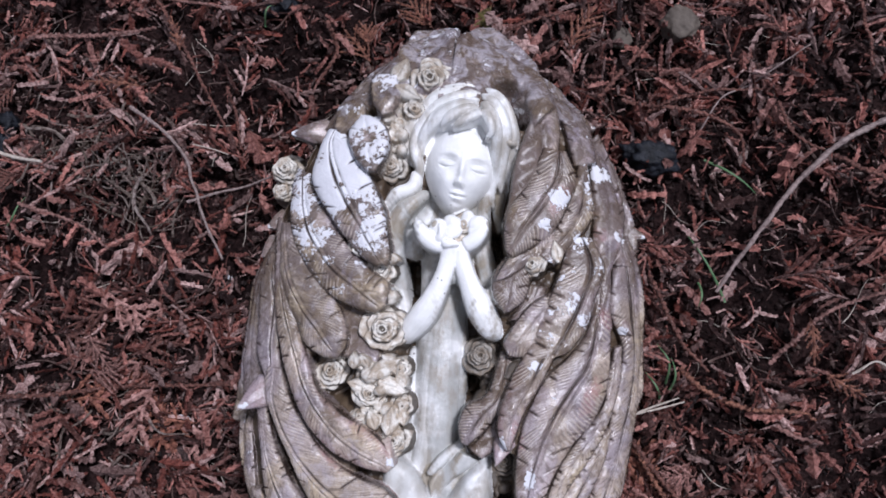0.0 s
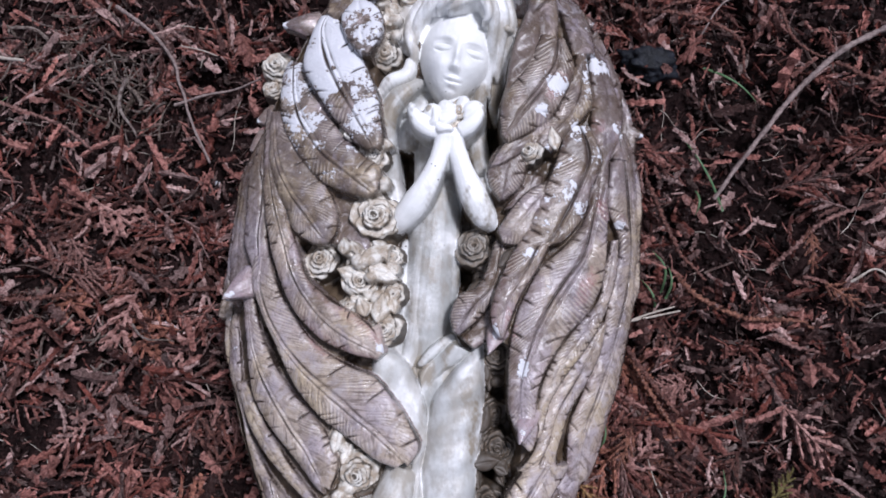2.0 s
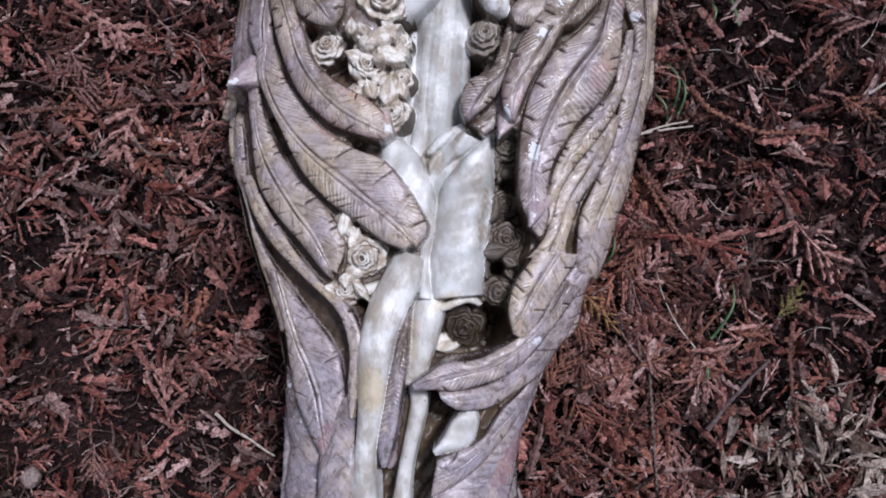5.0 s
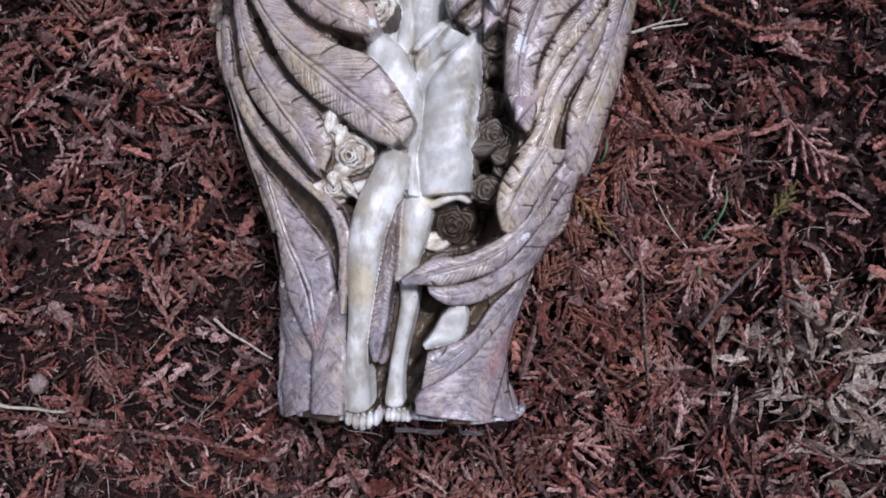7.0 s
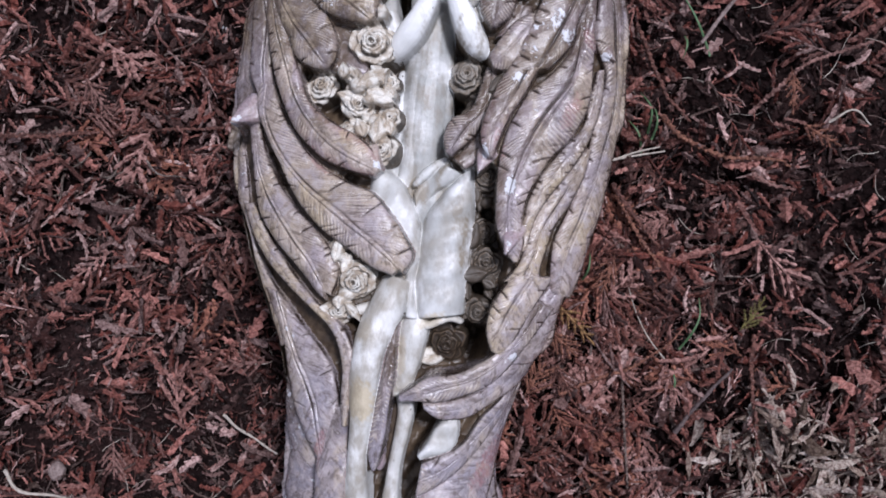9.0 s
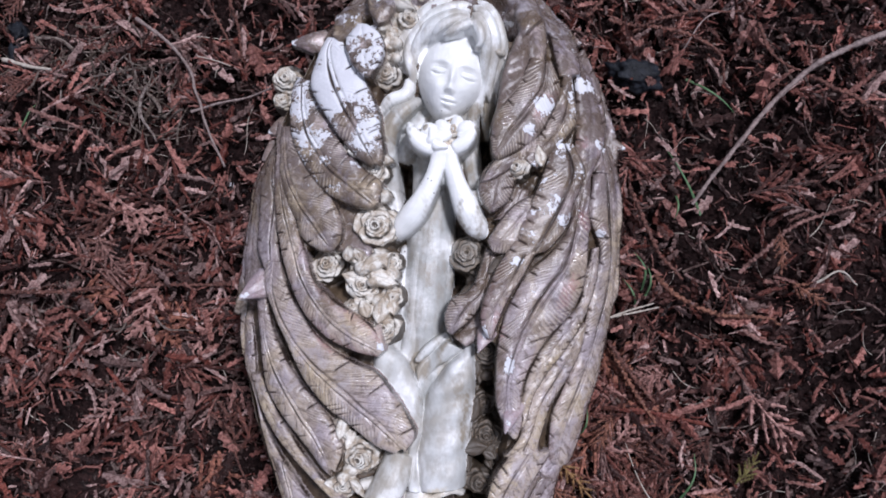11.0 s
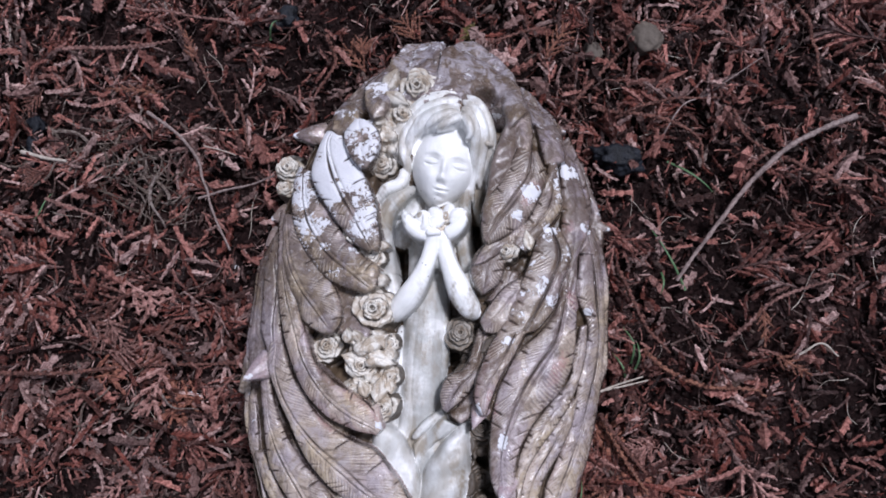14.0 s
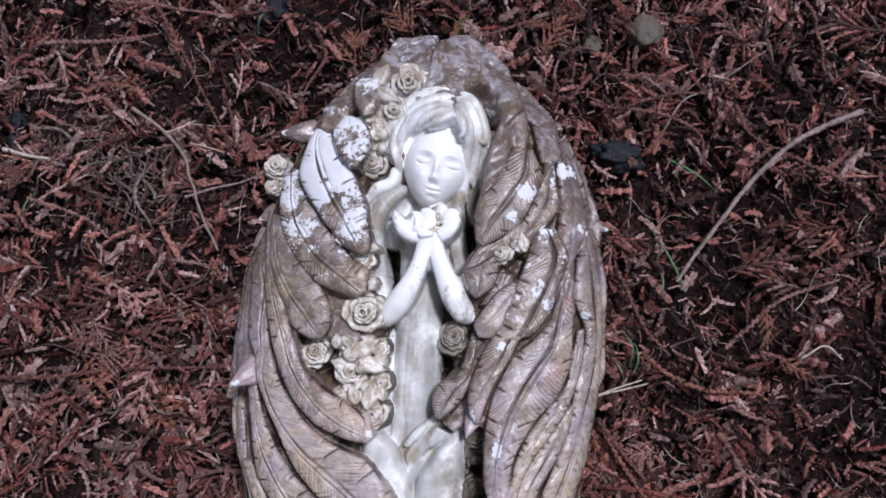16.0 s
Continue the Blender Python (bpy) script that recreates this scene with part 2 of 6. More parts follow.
BARK = {
    "grey": plain_material("weathered_twig_bark", (0.30, 0.235, 0.215), (0.15, 0.105, 0.095), 700),
    "pale": plain_material("dry_stem", (0.50, 0.44, 0.38), (0.32, 0.27, 0.22), 500),
    "dark": plain_material("dark_twig_bark", (0.13, 0.095, 0.090), (0.06, 0.040, 0.038), 700),
}
GRASS = plain_material("green_grass_blade", (0.055, 0.13, 0.050), (0.13, 0.20, 0.10), 200, 0.5)
STONE = plain_material("grey_green_stone", (0.072, 0.057, 0.045), (0.125, 0.103, 0.083), 160, 0.8, 0.0008)
COAL = plain_material("blue_black_clinker", (0.005, 0.0055, 0.007), (0.018, 0.020, 0.026), 190, 0.45, 0.0015, 0.2)
CHALK = plain_material("white_chip", (0.70, 0.70, 0.72), (0.50, 0.50, 0.52), 400)


# ---- mesh helpers ----
def mesh_object(name, verts, faces, material, parent=None, smooth=True):
    me = bpy.data.meshes.new(name)
    me.from_pydata(np.asarray(verts).tolist() if not isinstance(verts, list) else verts, [], faces)
    me.materials.append(material)
    if smooth:
        me.polygons.foreach_set("use_smooth", [True] * len(me.polygons))
    ob = new(name, me)
    ob.parent = parent
    return ob


def spline(points, n):
    """A smooth curve through the points (Catmull-Rom), resampled to n."""
    p = np.array(points, float)
    q = np.vstack([2 * p[0] - p[1], p, 2 * p[-1] - p[-2]])
    dense = []
    for i in range(1, len(q) - 2):
        t = np.linspace(0, 1, 24, endpoint=False)[:, None]
        a, b, c, d = q[i - 1], q[i], q[i + 1], q[i + 2]
        dense.append(0.5 * (2 * b + (c - a) * t + (2 * a - 5 * b + 4 * c - d) * t**2 + (3 * b - a - 3 * c + d) * t**3))
    dense = np.vstack(dense + [p[-1:]])
    way = np.r_[0, np.cumsum(np.linalg.norm(np.diff(dense, axis=0), axis=1))]
    at = np.linspace(0, way[-1], n)
    return np.stack([np.interp(at, way, dense[:, k]) for k in range(dense.shape[1])], 1), way[-1]


def sheet_faces(rows, cols, closed=False, start=0):
    faces = []
    for i in range(rows - 1):
        for j in range(cols if closed else cols - 1):
            k = (j + 1) % cols
            faces.append((start + i * cols + j, start + i * cols + k, start + (i + 1) * cols + k, start + (i + 1) * cols + j))
    return faces


def pipe(path, radii, sides=8, flat=1.0):
    """Vertices of a tube along a path, rings of the given radii."""
    path = np.asarray(path, float)
    tan = np.gradient(path, axis=0)
    tan /= np.linalg.norm(tan, axis=1)[:, None] + 1e-12
    up = np.array([0, 0, 1.0])
    side = np.cross(tan, up)
    side /= np.linalg.norm(side, axis=1)[:, None] + 1e-9
    top = np.cross(side, tan)
    a = np.linspace(0, 2 * np.pi, sides, endpoint=False)
    ring = side[:, None] * np.cos(a)[None, :, None] + flat * top[:, None] * np.sin(a)[None, :, None]
    return (path[:, None] + ring * np.asarray(radii, float)[:, None, None]).reshape(-1, 3)


# ---- the ground ----
def height(x, y):
    """Height of the soil."""
    x, y = np.asarray(x, float), np.asarray(y, float)
    near = np.exp(-((x / 1.2) ** 2 + (y / 1.2) ** 2))
    h = 0.0040 * np.sin(41 * x + 1.3 * np.sin(29 * y)) * np.cos(37 * y + 1.7) + 0.0030 * np.sin(97 * x + 60 * y) * np.cos(83 * y - 31 * x)
    h += 0.0012 * np.sin(210 * x - 120 * y + 3 * np.sin(77 * y)) + 0.0009 * np.sin(330 * y + 150 * x)
    return h * near - 0.003


def ground_axis(lo, hi):
    inner = np.arange(lo, hi, 0.005)
    outer = np.geomspace(0.01, 60, 34)
    return np.r_[lo - outer[::-1], inner, hi + outer]


gx, gy = ground_axis(-0.42, 0.42), ground_axis(-0.46, 0.32)
GX, GY = np.meshgrid(gx, gy)
ground_verts = np.stack([GX, GY, height(GX, GY)], -1).reshape(-1, 3)
ground = mesh_object("ground", ground_verts, sheet_faces(len(gy), len(gx)), SOIL)
tagged(ground, "dark damp brown soil under dead conifer litter", "ground", kind="structure")


# outline of the statue, (y, x) from the crown down to the base
EDGE_LEFT = [(0.112, 0.004), (0.109, -0.010), (0.100, -0.024), (0.090, -0.037), (0.0765, -0.048), (0.055, -0.061),
             (0.020, -0.0765), (-0.010, -0.087), (-0.047, -0.0905), (-0.078, -0.091), (-0.105, -0.089), (-0.124, -0.0845),
             (-0.146, -0.0765), (-0.167, -0.0685), (-0.192, -0.063), (-0.2175, -0.059), (-0.233, -0.061), (-0.245, -0.060)]
EDGE_RIGHT = [(0.112, 0.008), (0.107, 0.022), (0.100, 0.033), (0.083, 0.053), (0.067, 0.067), (0.0425, 0.078),
              (0.011, 0.0865), (-0.010, 0.091), (-0.040, 0.092), (-0.070, 0.089), (-0.095, 0.0835), (-0.117, 0.077),
              (-0.139, 0.070), (-0.152, 0.064), (-0.167, 0.057), (-0.179, 0.049), (-0.202, 0.040), (-0.220, 0.0370), (-0.245, 0.038)]


def along(table, y):
    ys = [-a for a, _ in table]
    return np.interp(-np.asarray(y, float), ys, [b for _, b in table])


def front(x, y):
    """Height of the statue's front, without the hollow in which the figure stands."""
    x, y = np.asarray(x, float), np.asarray(y, float)
    a, b = along(EDGE_LEFT, y), along(EDGE_RIGHT, y)
    u = np.clip((x - (a + b) / 2) / ((b - a) / 2 + 1e-4), -1, 1)
    q = np.sqrt(np.clip(1 - (np.clip(y - 0.035, 0, 1) / 0.080) ** 2, 0, 1))
    return 0.030 + 0.017 * q + 0.040 * q * np.sqrt(1 - np.abs(u) ** 2.3)


# ---- the statue: one mesh of plain sculpted shapes ----
class Clay:
    def __init__(self):
        self.v, self.f, self.m, self.pat, self.paint, self.count = [], [], [], [], [], 0

    def add(self, verts, faces, slot, pat=None, paint=(0, 0, 0)):
        verts = np.asarray(verts, float).reshape(-1, 3)
        n = len(verts)
        self.v.append(verts)
        self.f += [tuple(i + self.count for i in f) for f in faces]
        self.m += [slot] * len(faces)
        self.pat.append(np.zeros((n, 3)) if pat is None else np.asarray(pat, float).reshape(-1, 3))
        paint = np.broadcast_to(np.asarray(paint, float), (n, len(paint[0]) if np.ndim(paint) == 2 else len(paint)))
        self.paint.append(paint if paint.shape[1] == 4 else np.hstack([paint, np.zeros((n, 1))]))
        self.count += n


clay = Clay()
dice = np.random.default_rng(7)
SLOTS = (PLUMAGE, PALE, ROSE, VARNISH)
HOLLOW = [(0.085, 0.012, 0.016), (0.06, 0.012, 0.027), (0.03, 0.010, 0.029), (0.0, 0.006, 0.024), (-0.035, 0.006, 0.021), (-0.075, 0.008, 0.022),
          (-0.115, 0.010, 0.026), (-0.155, 0.006, 0.026), (-0.19, -0.006, 0.024), (-0.215, -0.008, 0.022), (-0.25, -0.010, 0.020)]


def hollow(x, y):
    c = along([(a, b) for a, b, _ in HOLLOW], y)
    w = along([(a, b) for a, _, b in HOLLOW], y)
    d = np.abs(x - c) / w
    return np.interp(y, [-0.2, -0.17], [0.017, 0.032]) * (1 - np.clip((d - 0.75) / 0.5, 0, 1) ** 2 * (3 - 2 * np.clip((d - 0.75) / 0.5, 0, 1))) * np.clip((0.074 - y) / 0.010, 0, 1)


DENTS = [(-44, -50, 10, 20), (-32, -45, 9, 18), (34, -22, 10, 26), (32, -40, 9, 24), (24, -62, 9, 22), (28, -90, 8, 20), (24, -142, 12, 26), (14, -168, 12, 26),
         (-20, 8, 8, 18), (33, 60, 9, 24), (37, 46, 7, 22), (31, 74, 6, 16), (-26, 60, 7, 12), (34, 30, 8, 18), (14, -190, 8, 10), (-36, -20, 8, 14), (-24, -150, 6, 14)]


def dents(x, y):
    d = 0 * x
    for a, b, r, deep in DENTS:
        d = np.maximum(d, deep / 1000 * np.exp(-(((x * 1000 - a) ** 2 + (y * 1000 - b) ** 2) / r**2) ** 1.5))
    return d


def shell():
    """The solid body behind wings and figure, resting on its back."""
    ys = np.r_[0.1117, 0.1105, 0.108, np.linspace(0.104, -0.246, 180)]
    rings, around = [], 160
    phi = np.linspace(0, 2 * np.pi, around, endpoint=False)
    for y in ys:
        a, b = float(along(EDGE_LEFT, y)) + 0.0015, float(along(EDGE_RIGHT, y)) - 0.0015
        x = (a + b) / 2 + (b - a) / 2 * np.cos(phi)
        yy = np.full_like(x, y)
        top = front(x, yy) - np.where(y > 0.062, 0.002, 0.009) + (0.0009 * np.sin(x * 420 + y * 260) * np.cos(y * 510 - x * 170) + 0.0006 * np.sin(x * 900 - y * 700)) - np.maximum(hollow(x, yy), dents(x, yy))
        u = np.abs(np.cos(phi))
        side = float(front(a, y))
        back = side - (side + 0.003) * (1 - u**3) ** 0.5
        z = np.where(np.sin(phi) >= 0, top, back)
        rings.append(np.stack([x, yy, z], -1))
    v = np.array(rings)
    faces = sheet_faces(len(ys), around, True)
    faces.append(tuple(range(around)))
    faces.append(tuple(reversed(range((len(ys) - 1) * around, len(ys) * around))))
    hood = sum(1 for y in ys if y > 0.060)
    clay.add(v, [f for f in faces if len(f) == 4 and f[0] // around >= hood] + faces[-1:], 3)
    blot = np.stack([np.full(len(ys) * around, 0.22), np.full(len(ys) * around, -0.6), np.zeros(len(ys) * around)], 1)
    clay.add(v, [f for f in faces if len(f) == 4 and f[0] // around < hood] + faces[-2:-1], 0, None, blot)
    lower = [f for f in faces if len(f) > 4 or max(i % around for i in f) - min(i % around for i in f) > 9 or min(i % around for i in f) >= around // 2 - 1 or f[0] % around < 0]
    return v.reshape(-1, 3), lower


def vane(edge_a, edge_b, quill, level, crown, white=0.0, gold=0.0, pink=0.0, smooth=0, barbs=0.25, double=0, cuts=1.0, cloth=None):
    """A carved feather laid on the front, between two edges from root to tip and its quill, in millimetres; level: how high it lies over the ones beside it."""
    reach = max(sum(math.dist(a, b) for a, b in zip(e, e[1:])) for e in (edge_a, edge_b))
    n = max(20, int(8 + reach / 0.42))
    A, length = spline(np.array(edge_a) / 1000, n)
    B, _ = spline(np.array(edge_b) / 1000, n)
    Q = spline(np.array(quill) / 1000, n)[0] if quill else (A + B) / 2
    v = np.linspace(0, 1, n)
    s = np.r_[-1.0, np.linspace(-0.985, -0.22, 26), -0.18, -0.15, -0.12, -0.09, -0.06, -0.03, 0.0, 0.03, 0.06, 0.09, 0.12, 0.15, 0.18, np.linspace(0.22, 0.985, 26), 1.0]
    lo, hi = np.clip(-s, 0, 1)[None, :, None], np.clip(s, 0, 1)[None, :, None]
    xy = Q[:, None] * (1 - lo - hi) + A[:, None] * lo + B[:, None] * hi
    half = 0.5 * np.linalg.norm(A - B, axis=1)
    fringe = 0.0002 * np.sin(v * length * 2300 + dice.uniform(0, 6)) * np.sin(v * length * 870)
    out = (B - A) / (2 * half[:, None] + 1e-6)
    xy += out[:, None] * (fringe[:, None] * np.where(np.abs(s) > 0.95, np.sign(s), 0)[None])[..., None]
    mid = (A + B) / 2
    z = 0.45 * front(mid[:, 0], mid[:, 1])[:, None] + 0.55 * front(xy[..., 0], xy[..., 1])
    full = np.clip(half / 0.007, 0.25, 1.15)
    z = z + (level - 2.2) / 1000 + 0.0012 * v[:, None] + crown / 1000 * full[:, None] * (1 - np.abs(s)[None] ** 3.2)
    mm = v[:, None] * length
    # soft waves and dents of a hand-carved surface
    seed = dice.uniform(0, 50)
    z += (0.00030 + 0.0004 * smooth) * np.sin(mm * 420 + s[None] * 2.1 + seed)
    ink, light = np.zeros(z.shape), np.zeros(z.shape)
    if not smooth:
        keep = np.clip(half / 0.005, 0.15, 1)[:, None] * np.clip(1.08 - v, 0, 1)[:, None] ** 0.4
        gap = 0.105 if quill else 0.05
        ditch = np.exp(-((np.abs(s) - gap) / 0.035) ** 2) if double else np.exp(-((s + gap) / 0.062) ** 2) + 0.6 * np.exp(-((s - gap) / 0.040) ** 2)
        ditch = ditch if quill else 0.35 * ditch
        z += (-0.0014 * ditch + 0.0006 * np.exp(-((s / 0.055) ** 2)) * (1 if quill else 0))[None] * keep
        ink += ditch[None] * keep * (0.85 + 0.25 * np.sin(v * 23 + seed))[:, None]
        # barbs: soft slanting ridges away from the quill
        if barbs > 0.4:
            phase = mm * 3300 - np.abs(s)[None] * 24 * np.clip(half[:, None] / 0.007, 0.3, 1.3) + 2.2 * np.sin(mm * 260 + seed) + 1.2 * np.sin(s[None] * 5 + mm * 120)
            patch = np.clip(0.35 + 0.9 * np.sin(mm * 150 + s[None] * 1.5 + seed) + 0.5 * np.sin(mm * 390 - s[None] * 3.0 + seed * 2) + (barbs - 0.6) * 1.5, 0, 1) * np.clip((np.abs(s) - 0.2) / 0.25, 0, 1)[None]
            comb = np.sin(phase)
            z += 0.00034 * barbs * comb * patch
            light = np.clip(comb, 0, 1) * patch
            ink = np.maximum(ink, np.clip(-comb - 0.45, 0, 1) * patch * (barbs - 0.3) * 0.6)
        # cuts in the vane's edge
        for sgn in (-1, 1):
            at = dice.uniform(0.004, 0.014) if cuts else 9.0
            while at < length * 0.93:
                start, deep, wide = dice.uniform(0.25, 0.75), dice.uniform(0.0008, 0.0020), dice.uniform(0.00028, 0.00048)
                bow = at - 0.0055 * (np.abs(s)[None] - start) * np.clip(half[:, None] / 0.008, 0.3, 1.4) + 0.002 * (np.abs(s)[None] - start) ** 2
                cut = np.exp(-(((mm - bow) / wide) ** 2)) * (np.sign(s)[None] == sgn) * np.clip((np.abs(s)[None] - start) * 5, 0, 1) * np.clip((1.0 - np.abs(s)[None]) * 12, 0.3, 1)
                z -= deep * cut
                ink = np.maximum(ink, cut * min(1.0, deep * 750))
                at += dice.choice([0.0035, 0.007, 0.010, 0.014]) * dice.uniform(0.8, 1.3) / max(cuts, 0.1)
    # rounded edges; the seams inked dark, wash and overlap shade in one colour
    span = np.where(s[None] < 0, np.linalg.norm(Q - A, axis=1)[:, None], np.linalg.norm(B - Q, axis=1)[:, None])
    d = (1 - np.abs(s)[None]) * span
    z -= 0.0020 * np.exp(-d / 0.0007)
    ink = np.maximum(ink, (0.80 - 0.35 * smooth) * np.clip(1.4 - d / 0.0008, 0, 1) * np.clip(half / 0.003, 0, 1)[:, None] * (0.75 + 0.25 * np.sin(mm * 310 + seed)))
    z[:, [0, -1]] -= 0.006
    z[0] -= 0.004
    z[-1] -= 0.003
    verts = np.concatenate([xy, z[..., None]], -1)
    pat = np.stack([np.broadcast_to(s, z.shape), mm - 0.0073 * np.abs(s)[None] * np.clip(half[:, None] / 0.007, 0.3, 1.3), light], -1)
    fade = np.clip(1.25 - v, 0.3, 1)[:, None] * np.ones_like(s)[None]
    tipped = np.clip((v - 0.5) / 0.5, 0, 1)[:, None] * np.ones_like(s)[None]
    near_edge = np.clip((np.abs(s)[None] - 0.35) / 0.5, 0, 1)
    # the wash was wiped: browner towards the root and the quill, paler along the edges and the tip
    hue = gold - 0.75 * np.clip(1 - v / 0.45, 0, 1)[:, None] ** 1.3 + 0.30 * np.sin(mm * 95 + s[None] * 1.4 + seed) + 0.20 * near_edge - 0.10
    hue -= 0.65 * np.clip(s * (1 if mid[n // 2, 0] < 0.008 else -1) + 0.05, 0, 0.8)[None] * np.clip((mid[:, 1] + 0.17) / 0.03, 0, 1)[:, None] * (1 - smooth)
    hue = np.clip(hue, -1, 1)
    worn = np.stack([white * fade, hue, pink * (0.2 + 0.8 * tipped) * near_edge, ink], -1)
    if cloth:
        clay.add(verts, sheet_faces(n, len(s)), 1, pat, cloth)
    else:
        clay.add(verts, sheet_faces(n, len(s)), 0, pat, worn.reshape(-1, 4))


def spur(root, tip, radius, paint=(0.5, 0, 0.5)):
    """A pointed feather end that stands out from the outline; x, y, z in millimetres."""
    a, b = np.array(root, float) / 1000, np.array(tip, float) / 1000
    path, _ = spline([a, (a + b) / 2 + (0, 0, 0.001), b], 10)
    t = np.linspace(0, 1, 10)
    v = pipe(path, radius * 1.25 / 1000 * (1 - t**1.3) + 0.0003, 10, 0.45)
    shade = np.repeat(np.stack([paint[0] * t**4, np.full(10, paint[1]), 0.5 * paint[2] * t * (1 - t) * 4], 1), 10, 0)
    clay.add(v, sheet_faces(10, 10, True) + [tuple(range(90, 100))], 0, None, shade)


def limb(path, radii, slot=1, sides=18, flat=0.9, n=40, paint=(0, 0, 0), flutes=0):
    """A tapering rounded form along a path, in millimetres."""
    p, _ = spline(np.array(path, float) / 1000, n)
    r = np.interp(np.linspace(0, 1, n), np.linspace(0, 1, len(radii)), radii) / 1000
    r = np.convolve(np.r_[[r[0]] * 2, r, [r[-1]] * 2], np.ones(5) / 5, "valid")
    r[0], r[-1] = r[0] * 0.25, r[-1] * 0.25
    r[1], r[-2] = r[1] * 0.75, r[-2] * 0.75
    if flutes:
        sides = 30
        turn = np.linspace(0, 2 * np.pi, sides, endpoint=False)[None] * flutes + np.linspace(0, 2.5, n)[:, None] + dice.uniform(0, 6)
        rings = pipe(p, r, sides, flat).reshape(n, sides, 3)
        v = (p[:, None] + (rings - p[:, None]) * (0.95 + 0.09 * np.abs(np.sin(turn)))[..., None]).reshape(-1, 3)
    else:
        v = pipe(p, r, sides, flat)
    clay.add(v, sheet_faces(n, sides, True) + [tuple(range(sides)), tuple(reversed(range((n - 1) * sides, n * sides)))], slot, None, paint)


def pebble(x, y, z, rx, ry, rz, slot=1, turn=0.0, paint=(0, 0, 0), shape=None, fine=1):
    """A rounded lump, in millimetres; shape may reform its unit sphere."""
    rows, cols = 24 * fine + 1, 32 * fine
    a = np.linspace(0, np.pi, rows)
    b = np.linspace(0, 2 * np.pi, cols, endpoint=False)
    u = np.stack([np.sin(a)[:, None] * np.cos(b), np.sin(a)[:, None] * np.sin(b), np.cos(a)[:, None] * np.ones_like(b)], -1).reshape(-1, 3)
    if shape:
        u = shape(u)
    u = u * (rx, ry, rz) / 1000
    c, s_ = math.cos(radians(turn)), math.sin(radians(turn))
    u = np.stack([u[:, 0] * c - u[:, 1] * s_, u[:, 0] * s_ + u[:, 1] * c, u[:, 2]], 1) + np.array((x, y, z)) / 1000
    clay.add(u, sheet_faces(rows, cols, True), slot, np.tile((0.6, 0, 0), (len(u), 1)), paint)


def rose(x, y, z, r, dirt_and_shade=0.0):
    """A carved rose of thick, uneven overlapping petals, ring within ring, round a tight heart; millimetres."""
    rings, spokes = 60, 84
    rho = np.linspace(0.0, 1.12, rings)[:, None] + np.zeros((1, spokes))
    th = np.linspace(0, 2 * np.pi, spokes, endpoint=False)[None] + 0 * rho
    h, crest = np.full(rho.shape, -1.0), np.zeros(rho.shape)
    X, Y = rho * np.cos(th), rho * np.sin(th)
    off = dice.uniform(-0.10, 0.10, 2)
    for reach, count, level in ((1.0, int(dice.integers(4, 6)), 0.0), (0.78, 4, 0.20), (0.55, 3, 0.38), (0.36, 3, 0.50), (0.19, 2, 0.55)):
        start = dice.uniform(0, 6.3)
        cx, cy = off * (1 - reach)
        rr, tt = np.hypot(X - cx, Y - cy), np.arctan2(Y - cy, X - cx)
        for k in range(count):
            mid = start + k * 2 * np.pi / count + dice.uniform(-0.35, 0.35)
            d = (tt - mid + np.pi) % (2 * np.pi) - np.pi
            half = 2 * np.pi / count * dice.uniform(0.60, 0.85)
            out = reach * dice.uniform(0.80, 1.12) * np.clip(1 - 0.32 * np.abs(d / half) ** 2.2 - 0.5 * np.clip(np.abs(d) / half - 1, 0, 1), 0.05, 2)
            out = out * (1 + 0.06 * np.sin(4 * d + mid) + 0.04 * np.sin(9 * d + 2 * mid))
            q = rr / out
            up = level + dice.uniform(-0.07, 0.07) + 0.16 * (1 - np.abs(d / half) ** 2).clip(-0.3, 1)
            this = np.where(q < 1, up - 0.26 * (1 - q.clip(0, 1) ** 2.2) - 0.12 * np.clip(q - 0.85, 0, 1), up - 5.0 * (q - 1) - 0.02)
            win = this > h
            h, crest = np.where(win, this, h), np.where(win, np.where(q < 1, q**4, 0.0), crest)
    h = h - 0.34 * rho**2 - np.clip(rho - 1.0, 0, 1) * 6
    lean = dice.uniform(-0.40, 0.40, 2)
    Z = 1.0 * h + lean[0] * X + lean[1] * Y
    v = np.stack([x + r * X, y + r * Y, z + r * Z], -1) / 1000
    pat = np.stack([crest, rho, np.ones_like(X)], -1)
    clay.add(v, sheet_faces(rings, spokes, True), 2, pat, (0, dirt_and_shade, 0))


def leaf(x, y, z, length, width, turn, slot=2, paint=(0.3, 0, 0)):
    """A small carved leaf, in millimetres."""
    t = np.linspace(0, 1, 16)[:, None]
    s = np.linspace(-1, 1, 9)[None]
    w = width * np.sin(np.pi * np.clip(t, 0.02, 0.985) ** 0.8)
    X, Y = (t - 0.5) * length + 0 * s, s * w * 0.5
    Z = 1.3 * (1 - s**2) - 0.9 * np.exp(-((s / 0.15) ** 2)) * np.sin(np.pi * t) - 1.6 * (np.abs(s) == 1) + 0 * t
    c, q = math.cos(radians(turn)), math.sin(radians(turn))
    v = np.stack([x + X * c - Y * q, y + X * q + Y * c, z + Z], -1) / 1000
    pat = np.stack([np.full(Z.shape, 0.6), 0 * Z, 0 * Z], -1)
    clay.add(v, sheet_faces(16, 9), slot, pat, paint)


